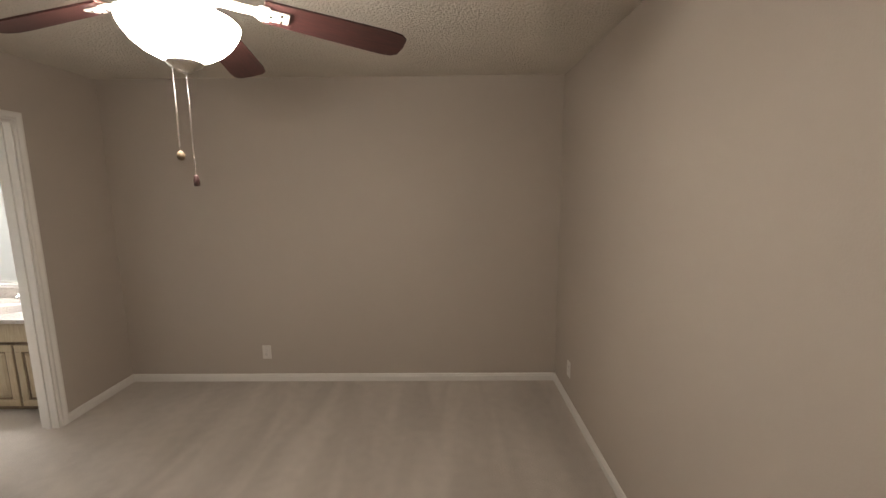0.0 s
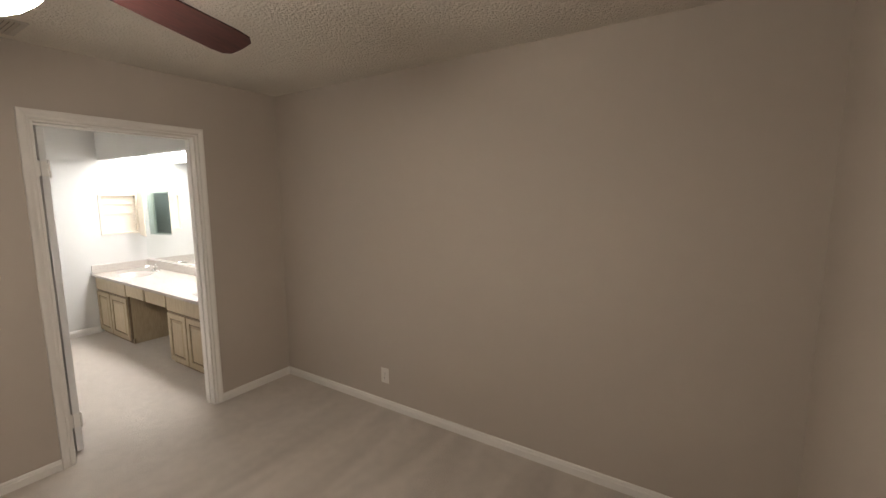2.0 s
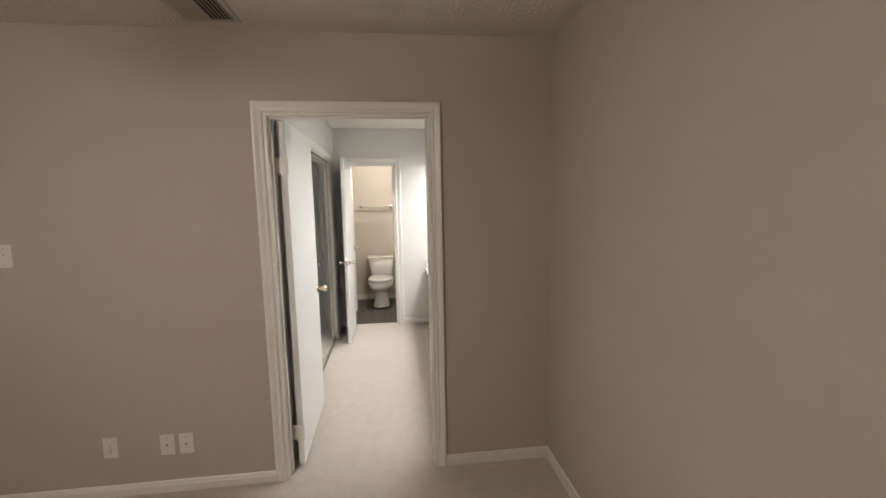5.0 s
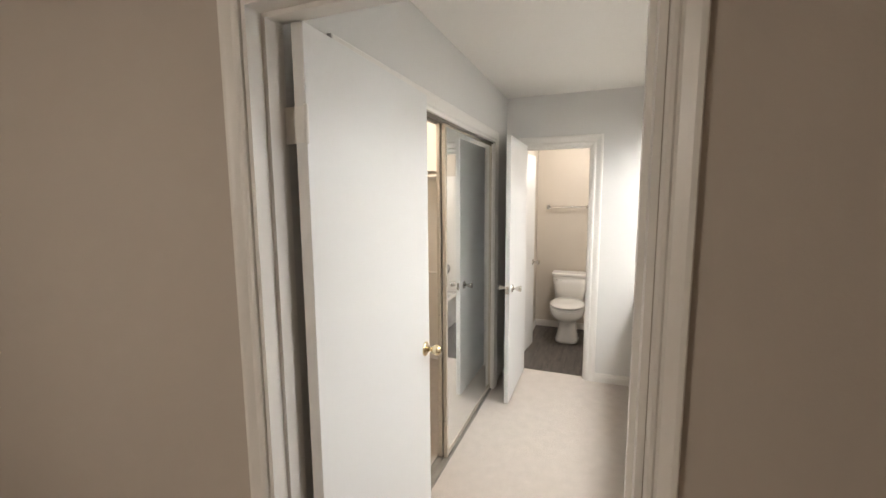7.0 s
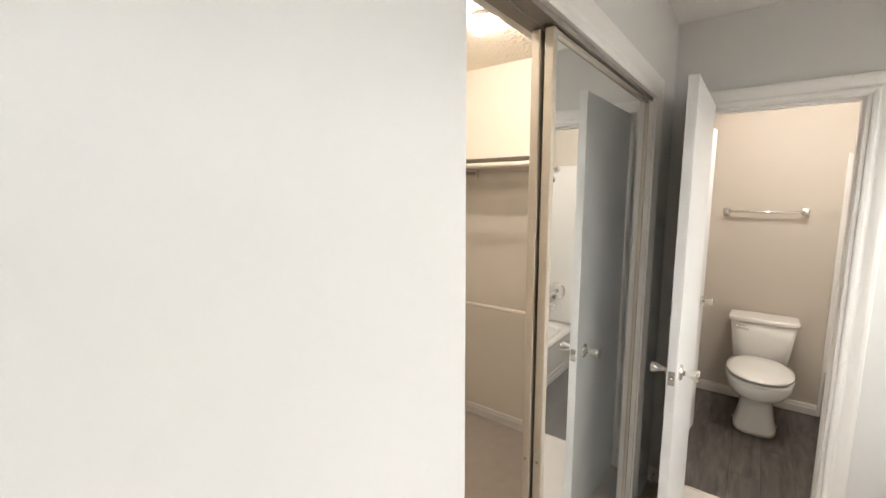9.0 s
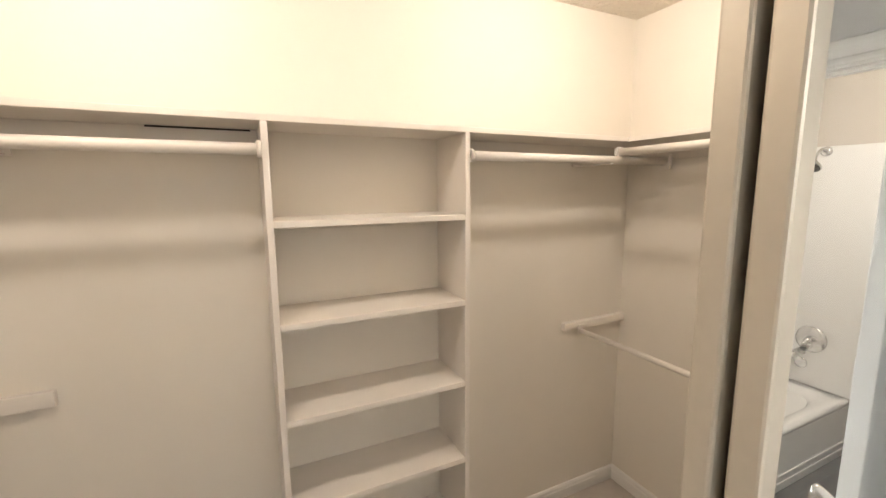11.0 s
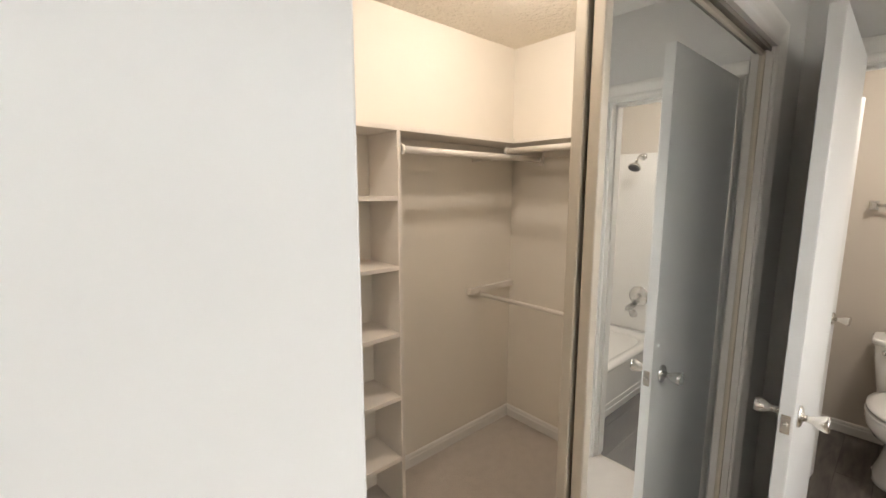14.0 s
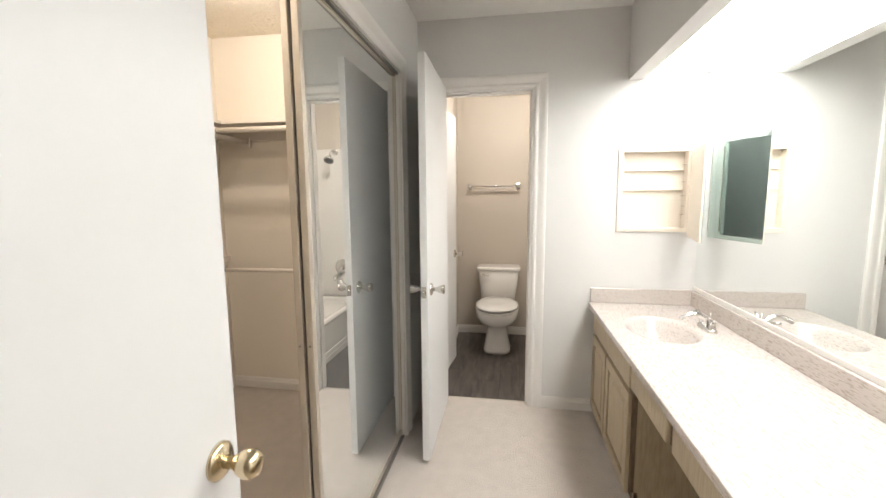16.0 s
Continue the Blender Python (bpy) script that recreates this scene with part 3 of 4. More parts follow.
def outlet(name, label, m, kind="duplex", group="wall plates"):
    """A wall plate in the local xz plane, front towards local -y."""
    o = thing(name, label, "wall plate", m, group)
    part("plate", boxes((-0.036, 0.036, -0.006, 0, -0.058, 0.058), bevel=0.0025), M_PLATE, o)
    if kind == "duplex":
        for z in (0.020, -0.020):
            s = part("socket", lathe([(0.0165, -0.0055), (0.0165, -0.008), (0.015, -0.0085)], "y", (0, 0, z), 24), M_PLATE, o)
            part("slot", boxes((-0.0075, -0.0055, -0.0088, -0.0083, z - 0.001, z + 0.007), (0.0055, 0.0075, -0.0088, -0.0083, z - 0.001, z + 0.007), (-0.002, 0.002, -0.0088, -0.0083, z - 0.010, z - 0.006)), M_DARK, s)
    elif kind == "jack":
        part("jack", lathe([(0.006, -0.006), (0.006, -0.012), (0.004, -0.014)], "y", (0, 0, 0), 14), M_NICK, o, "metal cable jack")
    else:
        part("toggle", boxes((-0.005, 0.005, -0.018, -0.005, 0.0, 0.012), bevel=0.002), M_PLATE, o)
    for z in ((0.0,) if kind == "duplex" else (0.042, -0.042)):
        part("screw", lathe([(0.003, -0.006), (0.0025, -0.0075)], "y", (0, 0, z), 10), M_NICK, o)
    return o


outlet("outlet", "white duplex outlet low on the greige wall", pose(1.15, 0, 0.255))
outlet("outlet", "white duplex outlet low on the greige wall", pose(XE, -0.385, 0.272, 0, 0, -90))
outlet("cable_outlet", "white cable jack plate low on the wall", pose(0, -2.053, 0.272, 0, 0, 90), "jack")
outlet("cable_outlet", "white telephone jack plate low on the wall", pose(0, -2.150, 0.272, 0, 0, 90), "jack")
outlet("outlet", "white duplex outlet low on the greige wall", pose(0, -2.435, 0.28, 0, 0, 90))
outlet("light_switch", "white toggle switch plate on the wall", pose(0, -2.81, 1.33, 0, 0, 90), "toggle")

v = thing("ceiling_vent", "beige metal louvred air register on the ceiling", "vent", pose(0.225, -1.705, H))
part("frame", boxes((-0.13, 0.13, -0.13, -0.105, -0.008, -0.0005), (-0.13, 0.13, 0.105, 0.13, -0.008, -0.0005), (-0.13, -0.105, -0.105, 0.105, -0.008, -0.0005), (0.105, 0.13, -0.105, 0.105, -0.008, -0.0005), bevel=0.002), M_VENT, v)
# dark sheet in place of the shaded duct behind the slats
part("backing", boxes((-0.105, 0.105, -0.105, 0.105, -0.002, -0.0005)), M_DARK, v)
for i in range(12):
    sl = part("slat", boxes((-0.105, 0.105, -0.006, 0.006, -0.0008, 0.0008)), M_VENT, v)
    sl.matrix_basis = pose(0, -0.0965 + i * 0.0175, -0.006, 38 if i < 6 else -38, 0, 0)
part("divider", boxes((-0.105, 0.105, -0.003, 0.003, -0.010, -0.002)), M_VENT, v)

# ---- vanity ----
SY = -0.335   # soffit front
structure("soffit", union((XW, -T, SY, SY + 0.085, 2.025, H), (XW, -T, SY + 0.085, YN, 2.30, H)), M_VAN, "pale painted light soffit over the counter", "soffit")
lb = thing("ceiling_light", "long glowing light box in the soffit over the counter", "light", pose(XW, SY + 0.085, 2.045))
LW = -T - XW
LD = YN - SY - 0.085
for i in range(3):
    a, b = LW * i / 3 + 0.006, LW * (i + 1) / 3 - 0.006
    part("diffuser", boxes((a, b, 0.006, LD - 0.006, 0.004, 0.010)), M_DIFF, lb, "glowing white acrylic diffuser panel")
for i in range(4):
    a = min(max(LW * i / 3, 0.006), LW - 0.006)
    part("bar", boxes((a - 0.006, a + 0.006, 0.0, LD, 0.0, 0.003)), M_TRIM, lb)
part("rim", boxes((0, LW, 0, 0.008, 0.0, 0.003)), M_TRIM, lb)
part("rim", boxes((0, LW, LD - 0.008, LD, 0.0, 0.003)), M_TRIM, lb)

wm = thing("wall_mirror", "wide frameless wall mirror above the counter", "mirror", pose(XW, YN, 0))
part("glass", boxes((0.006, LW - 0.006, -0.006, -0.001, 0.826, 2.034)), M_MIRROR, wm)
part("channel", boxes((0.004, LW - 0.004, -0.010, -0.0005, 0.806, 0.828), bevel=0.002), M_TRIM, wm, "white bottom channel")

CT, CF = 0.713, -0.508     # counter top and front
SINKS = ((-2.40, -0.252), (-0.72, -0.252))


def countertop():
    c = thing("countertop", "cream speckled cultured-marble vanity top with moulded sinks", "countertop", pose(0, 0, 0))
    bm = bmesh.new()
    x0, x1, y1 = XW + 0.002, -T - 0.002, YN - 0.012
    n = 40
    cuts = [x0] + [(SINKS[0][0] + SINKS[1][0]) / 2] + [x1]
    for (sx, sy), xa, xb in zip(SINKS, cuts, cuts[1:]):
        hole = oval(sx, sy, CT, 0.215, 0.165, n)
        edge = []
        for px, py, _ in hole:
            dx, dy = px - sx, py - sy
            k = min(((xb - sx) if dx > 0 else (sx - xa)) / max(abs(dx), 1e-6), ((y1 - sy) if dy > 0 else (sy - CF)) / max(abs(dy), 1e-6))
            edge.append((sx + dx * k, sy + dy * k, CT))
        for cx, cy in ((xa, CF), (xb, CF), (xa, y1), (xb, y1)):
            i = min(range(n), key=lambda q: (edge[q][0] - cx) ** 2 + (edge[q][1] - cy) ** 2)
            edge[i] = (cx, cy, CT)
        rings = [edge, oval(sx, sy, CT, 0.225, 0.175, n), oval(sx, sy, CT - 0.002, 0.213, 0.163, n), oval(sx, sy, CT - 0.02, 0.195, 0.146, n), oval(sx, sy, CT - 0.07, 0.165, 0.12, n),
                 oval(sx, sy, CT - 0.115, 0.11, 0.08, n), oval(sx, sy, CT - 0.13, 0.03, 0.03, n)]
        rows = [[bm.verts.new(p) for p in r] for r in rings]
        for j, (a, b) in enumerate(zip(rows, rows[1:])):
            for i in range(n):
                f = bm.faces.new((a[i], a[(i + 1) % n], b[(i + 1) % n], b[i]))
                f.smooth = j > 0
        bm.faces.new(rows[-1])
    part("top", bm, M_STONE, c)
    part("front_edge", boxes((x0, x1, CF - 0.004, CF + 0.016, CT - 0.032, CT - 0.0005), bevel=0.004), M_STONE, c)
    part("backsplash", boxes((x0 + 0.016, x1, y1 - 0.012, y1 + 0.008, CT, 0.805), bevel=0.004), M_STONE, c)
    part("side_splash", boxes((x0, x0 + 0.016, CF + 0.004, y1 + 0.008, CT, 0.805), bevel=0.004), M_STONE, c)
    part("side_splash", boxes((x1 - 0.016, x1, CF + 0.004, y1 - 0.012, CT, 0.805), bevel=0.004), M_STONE, c)
    for sx, sy in SINKS:
        part("drain", lathe([(0.024, CT - 0.1295), (0.022, CT - 0.127), (0.008, CT - 0.1275)], "z", (sx, sy, 0), 20), M_CHROME, c, "chrome sink drain")


countertop()


def faucet(x, y):
    f = thing("faucet", "chrome two-handle basin faucet on the vanity top", "faucet", pose(x, y, CT), "basin faucets")
    part("base", loft(bmesh.new(), [oval(0, 0, 0.0, 0.078, 0.026, 28, 3), oval(0, 0, 0.012, 0.076, 0.024, 28, 3), oval(0, 0, 0.020, 0.066, 0.018, 28, 3)]), M_CHROME, f)
    part("spout", tube([(0, 0, 0.015), (0, -0.01, 0.05), (0, -0.04, 0.072), (0, -0.08, 0.072), (0, -0.115, 0.055), (0, -0.12, 0.046)], [0.018, 0.016, 0.014, 0.012, 0.011, 0.010]), M_CHROME, f)
    for s in (-1, 1):
        h = part("valve", lathe([(0.016, 0.018), (0.015, 0.03), (0.012, 0.04), (0.016, 0.046), (0.010, 0.052)], "z", (s * 0.052, 0, 0), 18), M_CHROME, f)
        part("lever", tube([(s * 0.052, 0, 0.047), (s * 0.072, -0.006, 0.062), (s * 0.098, -0.014, 0.068)], [0.009, 0.008, 0.006]), M_CHROME, h)
    part("lift_rod", tube([(0, 0.014, 0.018), (0, 0.014, 0.085)], 0.0025, 8), M_CHROME, f)
    return f


fa = faucet(-2.42, -0.040)
copy_thing(fa, pose(-0.72, -0.040, CT))

KF = -0.462   # cabinet front


def raised_door(parent, x0, x1, z0, z1):
    """A raised-panel cabinet door standing proud of the face frame."""
    y = KF
    d = part("door", boxes((x0, x1, y - 0.019, y - 0.001, z0, z0 + 0.05), (x0, x1, y - 0.019, y - 0.001, z1 - 0.05, z1), (x0, x0 + 0.05, y - 0.019, y - 0.001, z0 + 0.05, z1 - 0.05),
                           (x1 - 0.05, x1, y - 0.019, y - 0.001, z0 + 0.05, z1 - 0.05), bevel=0.003), M_OAK, parent, "pickled oak raised-panel door")
    # shade round the raised panel, put into a darker oak
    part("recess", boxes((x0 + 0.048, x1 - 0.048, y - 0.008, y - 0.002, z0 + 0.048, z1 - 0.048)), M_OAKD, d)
    bm = bmesh.new()
    a, b = 0.058, 0.082
    loft(bm, [[(x0 + q, yy, z0 + q), (x1 - q, yy, z0 + q), (x1 - q, yy, z1 - q), (x0 + q, yy, z1 - q)] for q, yy in ((a + 0.008, y - 0.008), (a + 0.006, y - 0.010), (b, y - 0.018))])
    for f in bm.faces:
        f.smooth = False
    part("raised_panel", bm, M_OAK, d)
    return d


def drawer_front(parent, x0, x1, z0, z1):
    y = KF
    d = part("drawer_front", boxes((x0, x1, y - 0.019, y - 0.001, z0, z1), bevel=0.005), M_OAK, parent, "pickled oak drawer front")
    return d


def base_cabinet(x0, x1, doors, label):
    c = thing("vanity_cabinet", label, "cabinet", pose(0, 0, 0), "vanity cabinets")
    top = CT - 0.033
    part("carcass", boxes((x0, x0 + 0.018, KF + 0.018, YN - 0.002, 0.0, top), (x1 - 0.018, x1, KF + 0.018, YN - 0.002, 0.0, top), (x0 + 0.018, x1 - 0.018, KF + 0.018, YN - 0.002, 0.06, 0.075),
                          (x0 + 0.018, x1 - 0.018, YN - 0.014, YN - 0.002, 0.075, top)), M_OAK, c)
    # frame and toe kick coloured dark for the shade between and under the doors
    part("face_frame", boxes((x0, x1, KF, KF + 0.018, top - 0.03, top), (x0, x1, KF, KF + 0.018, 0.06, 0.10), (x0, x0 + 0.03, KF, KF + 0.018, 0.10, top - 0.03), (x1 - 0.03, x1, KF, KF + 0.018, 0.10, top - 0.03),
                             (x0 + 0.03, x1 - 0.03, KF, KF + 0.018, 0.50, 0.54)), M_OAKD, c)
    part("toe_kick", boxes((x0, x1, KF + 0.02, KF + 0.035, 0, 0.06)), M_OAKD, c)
    drawer_front(c, x0 + 0.012, x1 - 0.012, 0.535, top - 0.008)
    for a, b in doors:
        raised_door(c, a, b, 0.045, 0.512)
    return c


base_cabinet(XW + 0.004, -2.070, ((XW + 0.016, -2.535), (-2.510, -2.082)), "pickled oak vanity cabinet with two raised-panel doors")
base_cabinet(-1.165, -T - 0.004, ((-1.153, -0.820), (-0.800, -0.467), (-0.447, -T - 0.016)), "pickled oak vanity cabinet beside the knee space")
kn = thing("drawer_unit", "two shallow pickled oak drawers over the knee space", "drawer", pose(0, 0, 0))
# rail darkened as the shade behind the drawer fronts
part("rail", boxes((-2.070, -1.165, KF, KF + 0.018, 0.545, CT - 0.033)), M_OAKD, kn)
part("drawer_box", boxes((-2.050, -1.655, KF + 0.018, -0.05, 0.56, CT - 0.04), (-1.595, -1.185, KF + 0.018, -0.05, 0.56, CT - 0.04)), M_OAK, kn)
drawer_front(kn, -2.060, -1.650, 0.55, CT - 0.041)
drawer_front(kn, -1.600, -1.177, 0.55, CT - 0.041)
# the knee space's shade is put into this panel's dark colour
structure("wall_knee_space", union((-2.070, -1.165, YN - 0.012, YN - 0.002, 0.0, 0.55)), M_OAKD, "oak back panel of the knee space, coloured dark for shade", "panel")

# medicine cabinet in the west wall
mc = thing("medicine_cabinet", "ivory recessed medicine cabinet with its mirror door open", "cabinet", pose(XW, 0, 0))
y0, y1, z0, z1, dp = -0.348, 0.012, 1.170, 1.620, 0.052
part("box", union((-dp, -dp + 0.003, y0, y1, z0, z1), (-dp, 0.0, y0, y0 + 0.003, z0, z1), (-dp, 0.0, y1 - 0.003, y1, z0, z1), (-dp, 0.0, y0, y1, z0, z0 + 0.003), (-dp, 0.0, y0, y1, z1 - 0.003, z1)), M_IVORY, mc)
part("flange", boxes((0.0005, 0.010, y0 - 0.022, y1 + 0.022, z1 - 0.004, z1 + 0.02), (0.0005, 0.010, y0 - 0.022, y1 + 0.022, z0 - 0.02, z0 + 0.004), (0.0005, 0.010, y0 - 0.022, y0 + 0.004, z0, z1), (0.0005, 0.010, y1 - 0.004, y1 + 0.022, z0, z1), bevel=0.002), M_IVORY, mc)
for z in (1.395, 1.510):
    part("shelf", boxes((-dp + 0.003, -dp + 0.022, y0 + 0.003, y1 - 0.003, z, z + 0.004), bevel=0.001), M_IVORY, mc)
for z in (1.25, 1.30, 1.36, 1.44, 1.54):
    part("shelf_peg", boxes((-0.03, -0.014, y1 - 0.02, y1 - 0.003, z, z + 0.004)), M_VENT, mc)
    part("shelf_peg", boxes((-0.03, -0.014, y0 + 0.003, y0 + 0.012, z, z + 0.004)), M_IVORY, mc)
dr = part("door", boxes((0.0, 0.385, -0.0155, -0.006, -0.272, 0.272), bevel=0.002), M_IVORY, mc, "ivory cabinet door, mirror outside")
dr.matrix_basis = pose(0.012, y1 + 0.026, 1.398, 0, 0, -13)
part("mirror", loft(bmesh.new(), [[(q, yy, q - 0.276), (0.387 - q, yy, q - 0.276), (0.387 - q, yy, 0.276 - q), (q, yy, 0.276 - q)] for q, yy in ((0.0, -0.0055), (0.0, -0.004), (0.024, -0.0008))], smooth=False), M_MIRROR2, dr, "bevelled mirror glass")

# ---- closet ----
ST, SD = 1.832, 0.238
SF = CYB + SD
u = thing("shelf_unit", "cream painted built-in shelf tower, empty", "shelves", pose(0, 0, 0))
TX0, TX1 = -1.843, -1.176
part("side_panel", boxes((TX0, TX0 + 0.019, CYB + 0.001, SF, 0, ST - 0.019), bevel=0.0015), M_SHELF, u)
part("side_panel", boxes((TX1 - 0.019, TX1, CYB + 0.001, SF, 0, ST - 0.019), bevel=0.0015), M_SHELF, u)
for z in (1.532, 1.220, 0.907, 0.595, 0.282):
    part("shelf", boxes((TX0 + 0.019, TX1 - 0.019, CYB + 0.001, SF - 0.002, z - 0.020, z), bevel=0.0015), M_SHELF, u)

part_shelf = thing("closet_shelf", "cream painted shelf running round three closet walls", "shelf", pose(0, 0, 0))
SW, SE = 0.282, 0.209   # depths of the side shelves
part("board", boxes((CXW + SW, CXE - SE, CYB + 0.001, SF, ST - 0.0185, ST), bevel=0.0015), M_SHELF, part_shelf)
part("board", boxes((CXW + 0.001, CXW + SW - 0.001, CYB + 0.001, YI - 0.02, ST - 0.0185, ST), bevel=0.0015), M_SHELF, part_shelf)
part("board", boxes((CXE - SE + 0.001, CXE - 0.001, CYB + 0.001, YI - 0.02, ST - 0.0185, ST), bevel=0.0015), M_SHELF, part_shelf)
for spec in ((CXW + 0.001, CXW + 0.02, CYB + 0.02, YI - 0.02, ST - 0.085, ST - 0.019), (CXE - 0.02, CXE - 0.001, CYB + 0.02, YI - 0.02, ST - 0.085, ST - 0.019),
             (CXW + 0.02, TX0 - 0.001, CYB + 0.001, CYB + 0.02, ST - 0.085, ST - 0.019), (TX1 + 0.001, CXE - 0.02, CYB + 0.001, CYB + 0.02, ST - 0.085, ST - 0.019)):
    part("cleat", boxes(spec, bevel=0.0015), M_SHELF, part_shelf)
# no gap is cut here: a dark strip draws the seam's shade
part("seam", boxes((TX1 + 0.02, TX1 + 0.30, CYB + 0.0205, CYB + 0.024, ST - 0.024, ST - 0.0186)), M_DARK, part_shelf, "dark strip as the shade of a seam under the shelf")


for x in (-2.52, -0.56):
    part("bracket", boxes((x - 0.02, x + 0.02, CYB + 0.0205, CYB + 0.032, ST - 0.115, ST - 0.07), (x - 0.008, x + 0.008, CYB + 0.032, SF + 0.004, ST - 0.115, ST - 0.109), bevel=0.002), M_SHELF, part_shelf, "small painted rod hook")


def rod(name, a, b, r, label):
    o = thing(name, label, "rod", pose(0, 0, 0), "closet rods")
    part("pole", tube([a, b], r, 16), M_SHELF, o)
    d = (Vector(b) - Vector(a)).normalized()
    for p, s in ((a, 1), (b, -1)):
        q = Vector(p)
        part("socket", tube([q, q + d * (0.012 * s)], r + 0.007, 18), M_SHELF, o)
    q, e = Vector(b), 0.018
    lo, hi = q - Vector((0.024, 0.024, 0.034)), q + Vector((0.024, 0.024, 0.030))
    for k in (0, 1):
        if abs(d[k]) > 0.9:
            lo[k], hi[k] = sorted((q[k] - d[k] * 0.0005, q[k] - d[k] * e))
    part("bracket", boxes((lo.x, hi.x, lo.y, hi.y, lo.z, hi.z), bevel=0.002), M_SHELF, o, "painted wooden rod block")
    return o


ZR = 1.736
rod("closet_rod", (TX1 + 0.0005, SF - 0.008, ZR), (CXE - 0.0205, SF - 0.008, ZR), 0.0165, "cream painted round closet rod under the shelf")
rod("closet_rod", (TX0 - 0.0005, SF - 0.008, ZR), (CXW + 0.0205, SF - 0.008, ZR), 0.0165, "cream painted round closet rod under the shelf")
rod("closet_rod", (CXW + 0.320, SF - 0.02, ZR + 0.033), (CXW + 0.320, YI - 0.0005, ZR + 0.033), 0.0165, "cream painted round closet rod along the side wall")
rod("closet_rod", (CXE - 0.235, SF - 0.02, ZR + 0.033), (CXE - 0.235, YI - 0.0005, ZR + 0.033), 0.0165, "cream painted round closet rod along the side wall")

cl = solid("wall_cleat", boxes((CXW + 0.001, -2.491, CYB + 0.001, CYB + 0.028, 0.928, 0.965), bevel=0.002), M_SHELF, "cream painted wooden cleat holding the low rod", "cleat")
lr = thing("low_closet_rod", "thin cream painted low closet rod", "rod", pose(0, 0, 0), "closet rods")
part("pole", tube([(-2.592, CYB + 0.029, 0.917), (-2.580, YI - 0.0005, 0.932)], 0.0125, 14), M_SHELF, lr)
part("hook", boxes((-2.609, -2.575, CYB + 0.0285, CYB + 0.034, 0.901, 0.951), bevel=0.002), M_SHELF, lr)
ls = thing("low_shelf", "cream painted low shelf on wooden cleats", "shelf", pose(0, 0, 0))
part("board", boxes((CXE - 0.195, CXE - 0.001, CYB + 0.004, YI - 0.06, 1.0525, 1.0705), bevel=0.0015), M_SHELF, ls)
part("cleat", boxes((-0.589, CXE - 0.001, CYB + 0.001, CYB + 0.022, 1.004, 1.052), bevel=0.002), M_SHELF, ls)
part("cleat", boxes((CXE - 0.02, CXE - 0.001, CYB + 0.023, YI - 0.06, 1.004, 1.052), bevel=0.002), M_SHELF, ls)


def dome_light(name, label, x, y, z, r, material):
    d = thing(name, label, "light", pose(x, y, z))
    part("base", lathe([(r * 1.04, -0.0005), (r * 1.04, -0.018), (r * 0.9, -0.022)], n=32), M_WHITEMETAL, d)
    part("dome", lathe([(r * 0.98, -0.019), (r, -0.030), (r * 0.92, -0.055), (r * 0.7, -0.078), (r * 0.35, -0.092), (0.01, -0.095)], n=32), material, d, "glowing frosted glass dome")
    return d


for lx in (-2.17, -0.83):
    tagged(dome_light("closet_light", "lit frosted dome lamp on the closet ceiling", lx, -2.27, HC, 0.036, M_CLAMP), group="closet lamps")
# added lamp, never in view; its dome form and place are assumed
dome_light("unseen_toilet_room_light", "unseen dome lamp added on the toilet room ceiling", -3.55, -0.95, H, 0.14, M_WLAMP)

